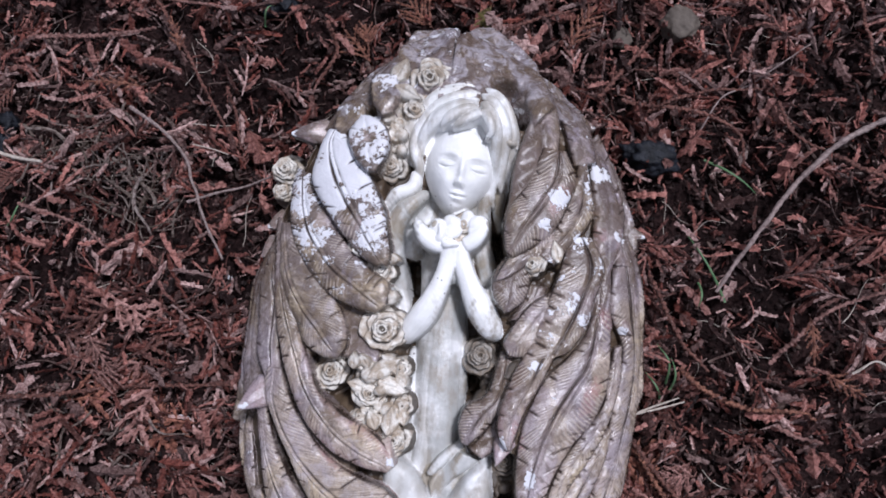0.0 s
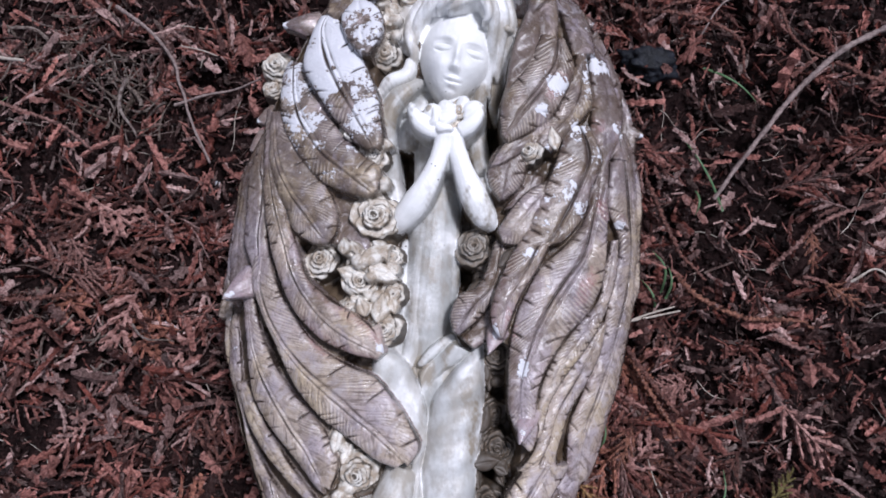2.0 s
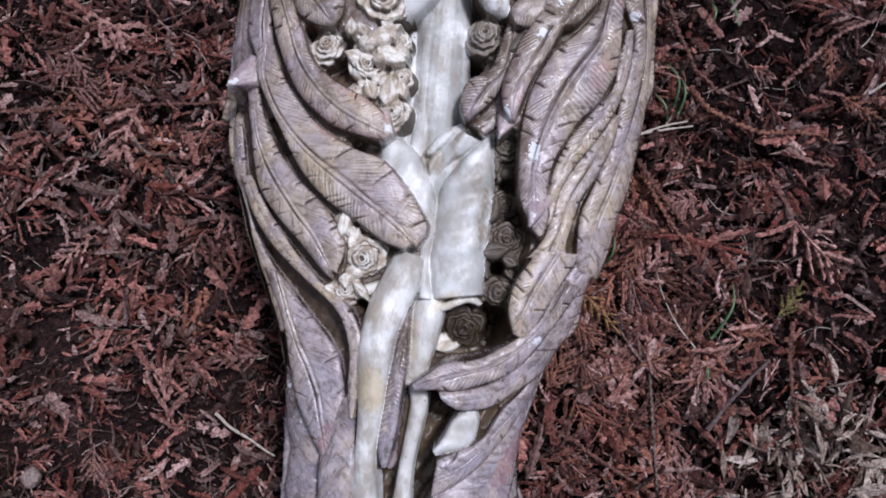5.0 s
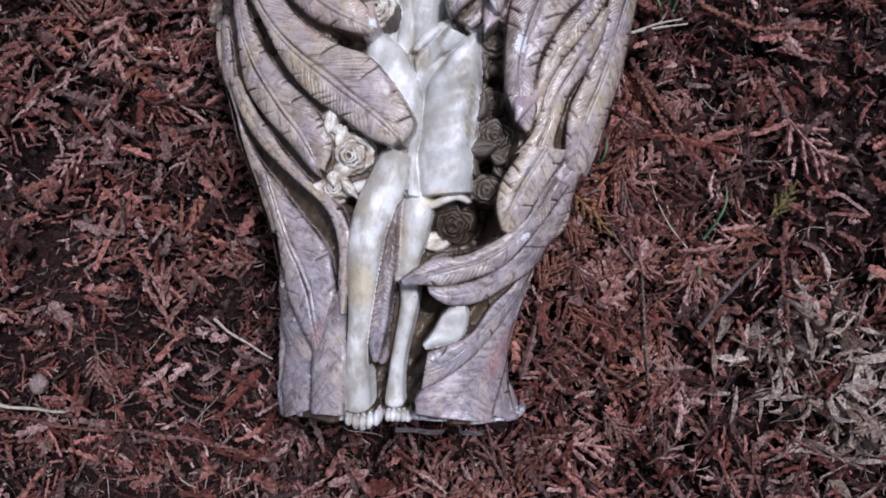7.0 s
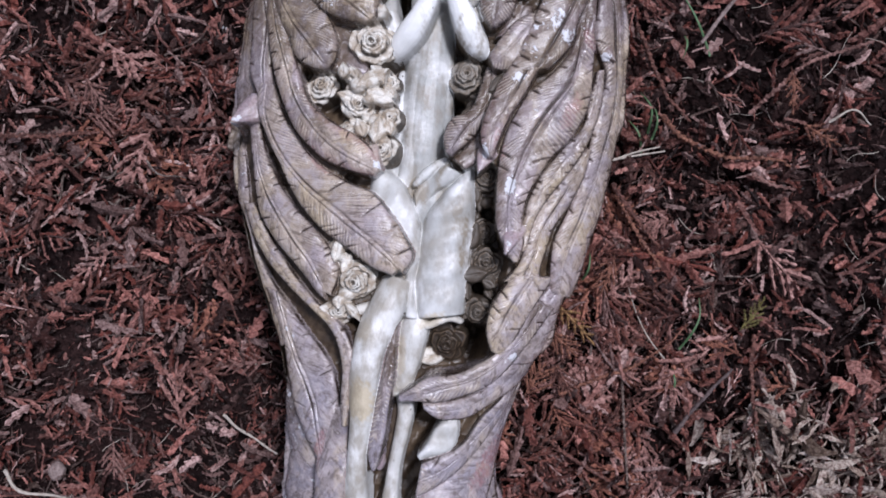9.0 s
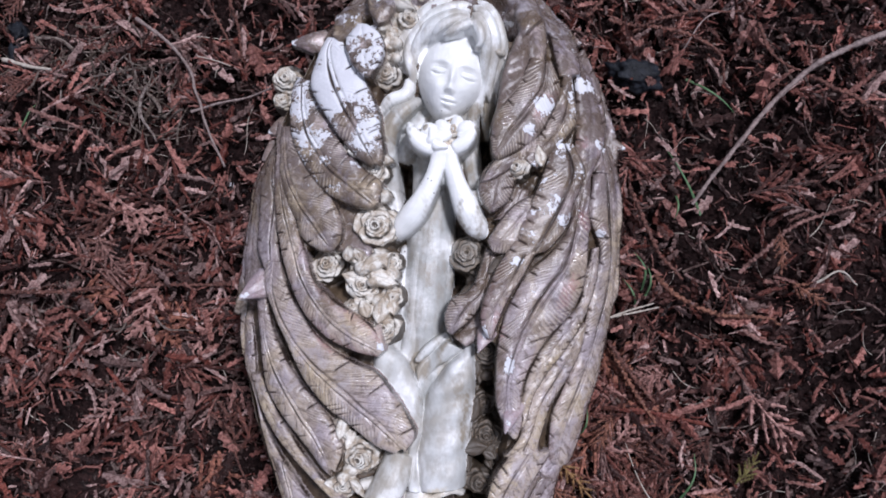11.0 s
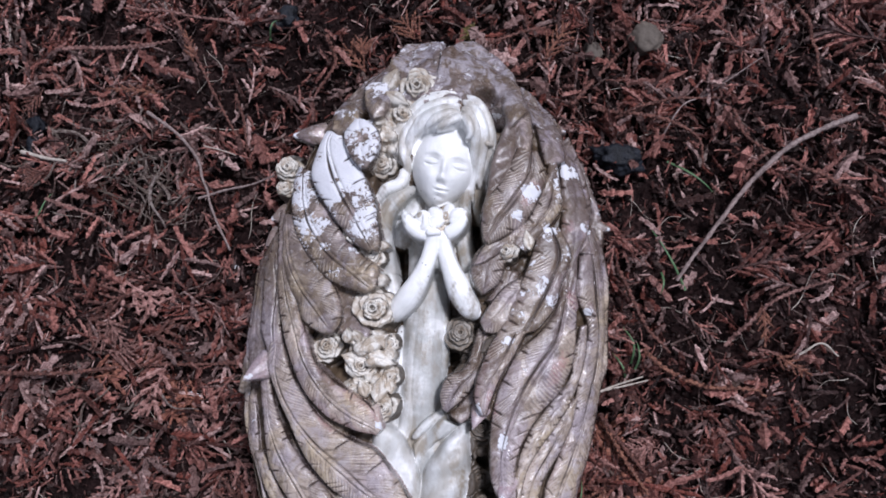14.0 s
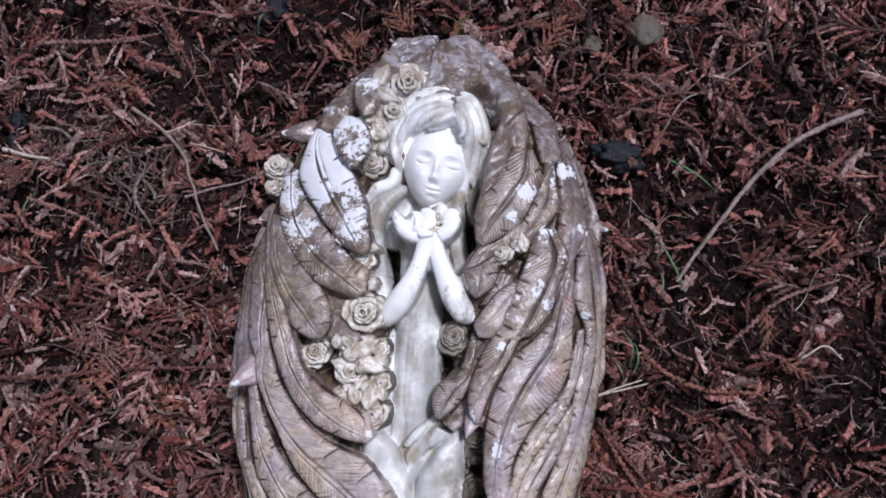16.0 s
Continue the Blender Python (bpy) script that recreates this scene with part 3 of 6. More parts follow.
shell_verts, shell_faces = shell()
vane([(-29.9, 83.4), (-28.3, 69.4), (-22.9, 60.3)],
     [(-17.5, 81.9), (-15.4, 70.6), (-17.8, 62.1)],
     None, 7, 1.09, white=0.35, gold=0.8, smooth=1)
vane([(-33, 62.7), (-38.1, 53.9), (-35.3, 43.4), (-29, 35.7)],
     [(-28.3, 61.9), (-20.6, 55.3), (-19.5, 44.6), (-24.6, 34.7)],
     None, 7, 1.09, white=0.72)
vane([(-35.6, 73.7), (-45, 69.6), (-46.2, 58.8)],
     [(-30.6, 66.8), (-34, 58.4), (-41.5, 53.9)],
     None, 5, 0.95, white=0.4, gold=0.3, smooth=1)
vane([(-49.5, 59.3), (-54.3, 43.9), (-55.1, 33.5), (-50, 23.9), (-42.7, 13), (-32.1, 0.1), (-24, -5.7)],
     [(-40.9, 56.8), (-31.8, 41.7), (-25.5, 29.7), (-20.8, 19.5), (-19.2, 9.6), (-17.7, 1), (-19.1, -5.8)],
     [(-44.8, 57.7), (-46.9, 49.3), (-43.1, 36.3), (-36.4, 22), (-28.4, 8.1), (-21.5, -4.8)], 5, 1.63, white=0.74, barbs=0.6)
vane([(-68, 45.2), (-66.7, 22.4), (-62.8, 7), (-53.7, -7.8), (-43.9, -18), (-31.6, -23.6), (-24.7, -25.1)],
     [(-58.4, 40), (-49.1, 23.1), (-42.2, 13.8), (-35.7, 2.7), (-26.9, -6.2), (-19, -12.4), (-19.4, -21.3)],
     [(-61.5, 41.1), (-58.6, 22.4), (-54, 9.5), (-44.3, -4.4), (-31.8, -14.8), (-21.3, -23.2)], 3, 1.63, white=0.46, gold=0.45, barbs=0.6)
vane([(-71.7, 17.4), (-69.5, -4.2), (-65.7, -17.7), (-59.6, -29.4), (-55.8, -38), (-47.7, -43.7), (-41.3, -44.6)],
     [(-63.2, 15.8), (-55.1, -1.4), (-45.5, -15), (-39.7, -22.9), (-36.5, -32.2), (-36.9, -39.4), (-40.3, -44.1)],
     [(-69.4, 16.8), (-65.4, -5.8), (-58.8, -20), (-50.4, -30.6), (-43.4, -39.8), (-40.8, -43.7)], 3.2, 1.9, gold=0.9, white=0.06, barbs=0.6)
vane([(-45.8, -15.5), (-39.1, -30.2), (-40, -44.1)],
     [(-26.7, -20.7), (-24.6, -32.7), (-23.5, -45.8)],
     None, -4, 0.68, gold=-0.3, smooth=1)
vane([(-75, 20.7), (-72.4, -1.3), (-70.9, -22), (-67.8, -38.4), (-63, -53.8), (-55.8, -68.8), (-44.1, -81.4), (-30, -88.4), (-18.4, -90.8)],
     [(-70.5, 19), (-66.2, -7.1), (-60.2, -26.2), (-54.1, -43.5), (-48, -58), (-38.6, -66.3), (-28.2, -72.2), (-20.6, -77.8), (-15.3, -85.8)],
     [(-72.2, 19.5), (-69.2, -4.2), (-65.4, -23.5), (-59.3, -42.5), (-53.7, -57.8), (-43.2, -72.1), (-31, -81.4), (-16.2, -88.7)], 5, 1.63, pink=0.48, gold=0.1, barbs=0.55)
vane([(-77.8, 3.7), (-81, -12.3), (-80.9, -26.6), (-80.9, -40.7), (-77, -50.1), (-72.9, -58.2)],
     [(-72.3, 2.8), (-69.7, -9.4), (-68.8, -28.4), (-68.1, -44.6), (-66.2, -56.8), (-66, -64.1)],
     [(-74.8, 3.1), (-73.4, -10.4), (-71.5, -22), (-72.6, -37.1), (-71.7, -49.5), (-70.4, -60.6)], 2, 1.09, gold=-0.15, white=0.08)
vane([(-77.2, 9.3), (-88.2, -6.6), (-90.7, -25.6), (-92.6, -44.4), (-94, -60.3), (-95.3, -70.9)],
     [(-72.7, 8.3), (-78.2, -10), (-79.5, -26.7), (-80, -39.5), (-77.5, -52.1), (-83.3, -64.2), (-94.2, -72.4)],
     None, 0.5, 0.82, gold=-0.3, white=0.12)
vane([(-74, -48), (-75.3, -57.7), (-71.1, -68.9), (-62.1, -85.4), (-53.2, -101.1), (-41.5, -113.9), (-29.9, -121.7), (-19.1, -129.5), (-9.9, -133.2)],
     [(-66.6, -48.7), (-62.8, -59.8), (-55.7, -71.9), (-44, -84.8), (-29.4, -93.5), (-18.9, -97.6), (-10.2, -107.1), (-3.6, -117.1), (-0.5, -124.8), (-5, -132.6)],
     [(-70.5, -48.4), (-71, -61.7), (-66.1, -74), (-59, -84.8), (-48.4, -95.9), (-33.6, -107.6), (-21.8, -116.4), (-12, -124.4), (-6, -130.5)], 4, 1.5, gold=0.7, barbs=1.0, double=1)
vane([(-80.6, -64.5), (-77.6, -81.9), (-72.7, -105.9), (-63.7, -119.3), (-51.8, -131.6), (-42.6, -142.2), (-38.7, -145.2)],
     [(-74.3, -63.9), (-68.8, -82.7), (-56.8, -101.5), (-45.4, -112.8), (-36.9, -122.8), (-33.3, -132.4), (-36.3, -143.3)],
     [(-77.4, -64.4), (-73.2, -86.9), (-65.8, -101.6), (-55.8, -116.1), (-46.2, -128.3), (-38.5, -141.6)], 2.6, 1.5, gold=0.45, barbs=0.6)
vane([(-83.1, -102), (-75.6, -119), (-64.9, -132.7), (-50.8, -145.2), (-36.7, -157.7), (-31.2, -172.5), (-31.3, -185.6), (-30.4, -199.7)],
     [(-77, -101.6), (-67, -117.6), (-56.3, -132.2), (-44.2, -145.1), (-30.7, -156.6), (-25.4, -168.9), (-26.7, -183.2), (-28.1, -199.6)],
     None, 2.0, 1.22, gold=0.8, white=0.12, cuts=0.5)
vane([(-83.7, -36.5), (-93.3, -52.1), (-97, -65.3), (-98.7, -74)],
     [(-79.3, -38), (-79.9, -59.7), (-85.5, -71.7), (-95.6, -75.4)],
     None, -1, 0.9, gold=-0.5, cuts=0.4)
vane([(-95, -63.5), (-94.5, -76.2), (-92.7, -92.6), (-82.8, -111), (-76.6, -133), (-69.8, -149.5), (-63, -168.1)],
     [(-89.3, -65.3), (-85.1, -79.1), (-81.7, -97.5), (-78.6, -117), (-70.3, -134.5), (-58.7, -147.9), (-48.2, -160)],
     None, -0.4, 0.95, gold=0.8, white=0.12)
vane([(-71.5, -140.1), (-62.2, -160.9), (-58, -179.3), (-54.4, -194), (-47.4, -207.5), (-41.6, -215.9)],
     [(-60.1, -148), (-48.2, -160), (-37.3, -172.4), (-33.2, -183.6), (-32.8, -196.7), (-35.6, -215)],
     [(-64.3, -142.3), (-55.5, -167.4), (-45.9, -185.8), (-42.8, -196), (-39.1, -215.5)], 0.6, 1.36, gold=0.35, white=0.12)
vane([(-60.4, -180.4), (-63.1, -208.3), (-63.4, -226.5), (-63.8, -240.8), (-62.1, -248.6)],
     [(-46.5, -197.8), (-42, -211.5), (-43, -223.4), (-43.2, -240.5)],
     None, -0.4, 1.09, white=0.25, smooth=1)
vane([(-42, -209.1), (-43, -222.3), (-43.2, -241)],
     [(-29.9, -186.9), (-27.6, -209.8), (-28.6, -240.9)],
     None, 0.4, 1.36, white=0.1, smooth=1)
vane([(43.5, 65.2), (37.6, 49.4), (34.1, 37.6), (32.3, 25.2), (29.3, 14.1)],
     [(48.5, 63), (46.4, 43.4), (43.3, 33), (39.5, 22.9), (33.9, 14.2)],
     None, 1, 1.09, gold=-0.7, smooth=1)
vane([(38.2, 82.6), (41.5, 67.9), (45.7, 54.1), (47.2, 42.2)],
     [(47.4, 92.1), (53.5, 70.8), (55.2, 54.1), (52.1, 38.8)],
     None, 1, 0.95, gold=0.4, smooth=1)
vane([(48.8, 92.1), (53.5, 70.8), (57.9, 56.1), (60.6, 39.8)],
     [(55.5, 87.3), (64.7, 75.2), (71.1, 62.1), (71.8, 42.3)],
     None, 1.5, 1.22, white=0.2)
vane([(47.3, 47.5), (40.3, 30.9), (32.5, 20.3), (29.5, 10), (30.2, 1.7)],
     [(57.5, 46.1), (61.5, 33.4), (57.5, 20.9), (51.6, 10.6), (42.5, 2.9), (33.7, -2.1)],
     [(55.1, 45.7), (53.2, 32.5), (46.1, 21.2), (38.2, 10.6), (31.4, -0.2)], 4, 1.63, gold=-0.15, white=0.12, barbs=1.0, double=1)
vane([(45.5, 13.3), (35.7, 3.7), (29.2, -4.6), (25.6, -11.8)],
     [(52.3, 11.1), (47.3, 1.1), (39.2, -5.2), (31.3, -10.1)],
     None, 2.5, 1.09, barbs=0.8)
vane([(32.1, 1.2), (26.1, -6.5), (24.6, -14.2), (26.9, -21.4), (30.2, -25.2)],
     [(40, -1.5), (41.3, -11.2), (38.4, -19.4), (31.9, -24.7)],
     None, 0, 1.36, gold=-0.7, barbs=1.0)
vane([(63.4, 42.9), (59, 26.6), (54.7, 15.7), (47.8, 5.5), (44.1, -0.2)],
     [(67.2, 42.4), (69.6, 22.8), (66.9, 13.4), (58.2, 3.5), (51.3, -4.9)],
     [(65.6, 43.4), (64.9, 24.7), (60.9, 14.1), (53.2, 4.2), (47.2, -2.6)], 3, 1.36, gold=0.5, white=0.3, barbs=0.8)
vane([(56.2, -8.4), (51.2, -14.6), (41.5, -20.8), (34.2, -29.2), (29, -37.9)],
     [(57.3, -15.6), (50.3, -27.8), (43.7, -38.6), (37.7, -43.3), (31.8, -43.3)],
     None, 1.5, 1.09, gold=-0.2, barbs=0.8)
vane([(40.4, -12.4), (36.7, -20.8), (31.9, -28)],
     [(48.8, -13.4), (45.6, -20.7), (37.8, -27.9)],
     None, -3, 1.09, gold=-0.5)
vane([(67.8, 54.8), (68.8, 35.9), (69.5, 20.1), (68.5, 7.2), (70.3, -2.8), (72.1, -12.6), (72.3, -24.9), (74.2, -33.4)],
     [(75.6, 62), (80.5, 46.6), (84.4, 32.8), (85.7, 19.3), (81.8, 4.9), (77.2, -5.2), (76.2, -18.6), (76.9, -30.9)],
     None, 3, 1.5, gold=0.1, pink=0.3, white=0.12)
vane([(80.8, 47.9), (83.9, 32.8), (86.2, 19.3), (82.5, 5), (79, -3.3)],
     [(82.1, 47.9), (88, 30.1), (91.9, 16), (92.7, 5.9), (87, -3.4)],
     None, 1, 0.82, white=0.15)
vane([(57.8, 7.7), (53, -8), (48, -20.2), (44, -30.3), (38.9, -40.9), (33.4, -49.7), (31.7, -53.9), (28.2, -63.2), (26.5, -71.3), (27.5, -77.4), (30.8, -81.8)],
     [(68, 8.4), (73.4, -5.1), (68.3, -20.1), (65, -31.2), (55.9, -42), (51.8, -41.8), (46.1, -52.8), (39.4, -63.3), (35, -74.4), (32.1, -81.8)],
     [(64.1, 8.1), (68.6, -5.4), (63.7, -20.3), (57.5, -32.5), (50.8, -43.2), (47.2, -43.5), (42.2, -53.5), (35.5, -64.1), (32, -73.4), (31.4, -81.3)], 4.2, 1.5, gold=-0.25, white=0.27, pink=0.3, barbs=0.5)
# two low feathers, browned in colour for the shade of the recess
vane([(28.7, -40.2), (22.2, -58.8), (13.7, -63.6), (10.2, -71.7), (11.3, -78.5)],
     [(34.5, -46.9), (32.4, -58.5), (26.9, -67.8), (21.4, -74.8), (14, -80.7)],
     [(31.7, -42.9), (27.9, -59.8), (21.2, -68), (12.7, -80)], -3.5, 1.36, gold=-0.6, barbs=1.0)
vane([(26.9, -67.8), (21.4, -74.8), (14.7, -81.8)],
     [(30.4, -74.6), (26.7, -81.5), (20.5, -86.2)],
     None, -5, 1.09, gold=-0.9)
vane([(68.6, -15.2), (65.8, -31.1), (56.9, -43.2), (47.3, -52), (39.6, -65.5), (35.3, -78.9), (33.7, -97.1), (34.4, -110.6), (38, -120.9), (42.5, -126.7)],
     [(76.8, -7.3), (76.1, -32.1), (75.8, -39.4), (74, -56.9), (66.7, -70.9), (57.6, -80.7), (49.3, -94.4), (45.8, -107), (46.9, -117.6), (44.3, -125.8)],
     [(72.6, -11.3), (69.6, -31.1), (65.8, -47.2), (56.8, -60), (48.8, -73.2), (43.2, -86.6), (39.7, -101.5), (40.4, -115), (43.4, -126.3)], 3, 1.36, gold=-0.12, white=0.14, pink=0.12, barbs=0.85)
vane([(77.7, -39.1), (74.5, -53.3), (71.1, -65.9), (59.5, -79.3), (50.2, -93.4), (46.3, -107), (44.7, -122.2)],
     [(81.8, -38.3), (80.4, -54.8), (74.3, -72.6), (67, -84.8), (58.8, -95.4), (51.9, -106.2), (47.9, -120.6)],
     None, 2, 0.95, gold=0.7, barbs=0.95)
vane([(73.9, -74.5), (62.6, -89.2), (54.2, -101.1), (48.7, -112.6), (45, -125.8), (38.2, -134.9), (42.4, -131), (33.7, -144.5), (30.9, -155.6), (33.4, -165.3)],
     [(76.5, -74.3), (73.2, -87.7), (66.6, -100.6), (60.2, -110.6), (56.3, -122.1), (54.6, -132), (59.7, -133.6), (50.6, -148.6), (42.4, -162.7), (37.3, -166.7)],
     [(75.2, -74.4), (68.6, -88.5), (61.4, -100.8), (54.9, -111.6), (51.3, -123.5), (47.5, -133.1), (51.1, -131.8), (42.3, -146.1), (36.3, -158.8), (34.7, -166)], 1.4, 1.5, gold=0.85, barbs=0.5)
vane([(79, 7.1), (77.5, -9.8), (76.6, -24.7), (82.3, -40.2), (78.3, -57.5), (74.2, -78), (71.9, -88.7), (66.4, -101.8), (61, -113.8), (58.9, -125.6), (59.3, -138.5)],
     [(87.6, 12.6), (92.5, -2.1), (94.6, -20.6), (93.7, -36.1), (93.3, -56.6), (89.5, -69.9), (85.9, -89.6), (81.5, -107.2), (77.1, -120.2), (74.7, -130.9), (69.8, -142.6)],
     [(83.5, 9.3), (86.4, -8.8), (87.7, -24), (88.6, -43.4), (87.2, -58.3), (82.3, -76), (78.4, -90.6), (72.5, -106.3), (67.1, -119.4), (64.9, -128.8), (63.4, -140.8)], 0.6, 1.22, gold=0.7, pink=0.15, barbs=0.6)
vane([(66.5, -116.2), (60.9, -132.4), (50.6, -148.6), (41.8, -164), (32.9, -171.6)],
     [(74.9, -115.2), (70.3, -134.2), (64.7, -147.4), (62.3, -162.2), (52.9, -172.3)],
     None, -0.6, 1.09, pink=0.27)
vane([(51.3, -141.9), (38.9, -162.9), (21.9, -173.7), (7.7, -176), (0.5, -180.2), (-5.6, -184.6)],
     [(61.7, -146.5), (48.7, -164.4), (34.8, -179.6), (16.4, -186.6), (6.2, -187.4), (-5.1, -187.3)],
     [(56.3, -144.2), (44.3, -163.5), (29.2, -175.7), (15.2, -180.1), (4.4, -183.1), (-5.6, -186)], 2.6, 1.5, barbs=0.6, cuts=0.35)
vane([(59.2, -148.9), (45, -169.1), (31.1, -181.8), (15.2, -186.8), (4.4, -187.7)],
     [(60.4, -159.1), (49.1, -179.8), (35.4, -189), (23.5, -195.1), (12, -195.1), (5.4, -190.9)],
     None, 1.2, 1.09, pink=0.12, cuts=0.35)
vane([(19.4, -193.9), (10.9, -198.5), (6.5, -206.1), (2.5, -211.5)],
     [(20.8, -200.2), (19.1, -207.6), (13.3, -210.9), (3.9, -213.4)],
     None, -0.6, 0.6, smooth=1, cloth=(0, 0.35, 0.45))
vane([(52, -158.5), (42.6, -183), (29.9, -196.2), (21.3, -207.3), (4.8, -213.8)],
     [(50.4, -173.7), (38.6, -198.1), (23.7, -216), (11.7, -224.8), (2.3, -229.5)],
     [(51.1, -165.8), (40.4, -190.9), (26.8, -206.1), (15.6, -216.7), (3.5, -221.7)], 0.6, 1.22, white=0.12, barbs=0.5, cuts=0.35)
vane([(48.6, -182.4), (33.8, -204.5), (16.8, -219.1), (1.2, -230.6), (-0.3, -239.5)],
     [(40.2, -205.5), (35.5, -226.9), (32.4, -236.2), (31.1, -243.7)],
     None, -0.6, 1.22, pink=0.15, cuts=0.35)
vane([(42, -188.1), (33.4, -209.5), (30.8, -226), (29.3, -243)],
     [(44.3, -195.2), (37.5, -214.5), (37.3, -230.8), (41.7, -248.8)],
     None, 0, 0.82, white=0.1, cuts=0.35)
vane([(-8.6, -151.9), (-13.5, -177), (-17.4, -195.4), (-19, -209.3), (-17, -218.8)],
     [(-7, -151.9), (-8, -176.9), (-10, -195.2), (-12.1, -209), (-15.2, -218.7)],
     None, -1, 0.95, gold=-0.4, barbs=0.8, cuts=0)
vane([(8.6, 104.4), (20.6, 118.8), (34.2, 109.4), (45.1, 96.9), (49.8, 81), (53.2, 67)],
     [(6.4, 80.9), (19, 82.3), (28.6, 81.8), (36.2, 76.8), (40.5, 67.1), (42.2, 55.1)],
     None, 1.5, 2.04, white=0.28, gold=-0.35, smooth=1)
vane([(9.1, 119.1), (-1.9, 122.4), (-13.5, 116.1), (-20.7, 92.1), (-30.4, 82.8)],
     [(6.7, 85.5), (-3.2, 93.2), (-10.6, 86), (-14.9, 76), (-18.8, 70.3)],
     None, 1.5, 1.5, white=0.3, gold=0.0, smooth=1)
vane([(-22.1, 91.8), (-34.3, 84), (-44.8, 74.6), (-47.9, 61.4)],
     [(-13.9, 84.7), (-22, 78.3), (-30.9, 69.9), (-37.1, 61.4)],
     None, 0, 1.09, white=0.2, gold=0.2, smooth=1)
vane([(3.8, 82.3), (13.9, 81.5), (22, 78.5), (25, 70)],
     [(2.8, 72.4), (12, 74.6), (18, 72.2), (20, 65.8)],
     None, -1, 0.82, gold=0.2)
vane([(1.4, 76), (11.5, 77.1), (18, 74.6), (20.5, 67)],
     [(0.4, 68.1), (10.3, 70.4), (15.6, 69.2), (18.6, 63.5)],
     None, 0, 0.82, white=0.1)

# pointed feather ends along the outline
for root, tip, radius in (((-54, 62, 52), (-70, 61, 56), 5), ((82, 15, 42), (96, 12, 46), 5), ((55, 76, 42), (65, 73, 46), 4), ((63, 66, 46), (73, 63, 50), 4.5),
                          ((78, -25, 60), (86.5, -34, 64), 3.2), ((-77, 8, 48), (-84, 2.5, 52), 5), ((-74, 21, 46), (-82, 17, 50), 4), ((-74, -58, 70), (-86, -67, 78), 6),
                          ((58, -133, 40), (68.5, -142, 40), 5), ((54, -152, 45), (56, -169, 44), 5), ((43, -110, 80), (38.5, -123, 88), 4),
                          ((30, -78, 80), (26, -88, 86), 3.5), ((-22, -80, 86), (-15.5, -88, 91), 4), ((34, -236, 46), (42, -246, 42), 3.5), ((-56, -230, 50), (-62, -242, 46), 4)):
    spur(root, tip, radius)
for spec in [
    (-2.0, 79.0, 79.5, 11.0),
    (-9.5, 65.5, 82.5, 7.4),
    (-17.0, 54.0, 80.0, 7.8),
    (-19.5, 40.5, 80.0, 6.8),
    (-76.9, 47.8, 43.0, 7.6),
    (-79.0, 37.0, 40.0, 5.6),
    (-22.4, -5.9, 86.0, 6.2),
    (-21.2, -32.1, 86.0, 10.8),
    (-44.5, -49.9, 82.0, 8.0),
    (-26.7, -58.4, 86.0, 8.4),
    (-13.2, -64.0, 86.0, 5.2),
    (-16.2, -78.6, 87.0, 7.2),
    (-14.4, -48.4, 85.0, 4.6),
    (-31.7, -68.4, 84.0, 5.0),
    (-27.4, -44.6, 82.0, 5.0),
    (19.3, -43.4, 76.5, 8.3),
    (41.6, -4.4, 88.0, 6.3),
    (29.6, -88.0, 72.0, 8.0),
    (29.2, -112.8, 71.4, 6.1),
    (30.4, -127.4, 72.7, 8.0),
    (27.0, -149.3, 71.6, 7.1),
    (13.5, -163.5, 69.8, 9.0),
    (-25.8, -136.5, 88.9, 8.5),
    (-33.4, -149.5, 86.4, 6.1),
    (-34.6, -120.7, 87.9, 3.5),
    (-31.7, -126.7, 88.3, 3.5),
    (26.9, -83.9, 71.4, 6.1),
]:
    # roses in the right-hand recess get its shade as a darker colour
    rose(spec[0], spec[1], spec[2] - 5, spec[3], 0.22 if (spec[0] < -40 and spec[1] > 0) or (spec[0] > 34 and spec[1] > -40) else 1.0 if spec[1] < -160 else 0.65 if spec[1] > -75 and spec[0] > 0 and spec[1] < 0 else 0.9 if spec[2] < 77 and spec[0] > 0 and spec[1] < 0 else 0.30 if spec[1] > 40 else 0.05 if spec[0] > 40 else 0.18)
for spec in ((-16, 84, 76, 13, 9, 60), (-12, 72, 82, 13, 8, -30), (52, 1, 84, 10, 6, 100), (-20, -48, 88, 16, 8, 30), (-17, -56, 86, 13, 8, -20), (-31, -56, 84, 12, 8, 160),
             (22, -61, 74, 14, 8, 40), (30, -76, 72, 12, 8, -50), (24, -115, 72, 13, 8, 70), (26, -132, 74, 12, 8, 10), (-34, -122, 86, 12, 6, 80), (-36, -150, 82, 12, 8, -20),
             (-58, 30, 48, 12, 7, 70), (20, -138, 72, 13, 8, -60), (-18, -70, 86, 12, 8, 80), (8, -170, 62, 16, 9, 20), (36, -48, 82, 14, 8, 35)):
    # leaves lying in that recess are darkened for its shade too
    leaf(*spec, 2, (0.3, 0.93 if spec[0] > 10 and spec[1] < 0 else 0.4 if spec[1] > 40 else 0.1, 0))

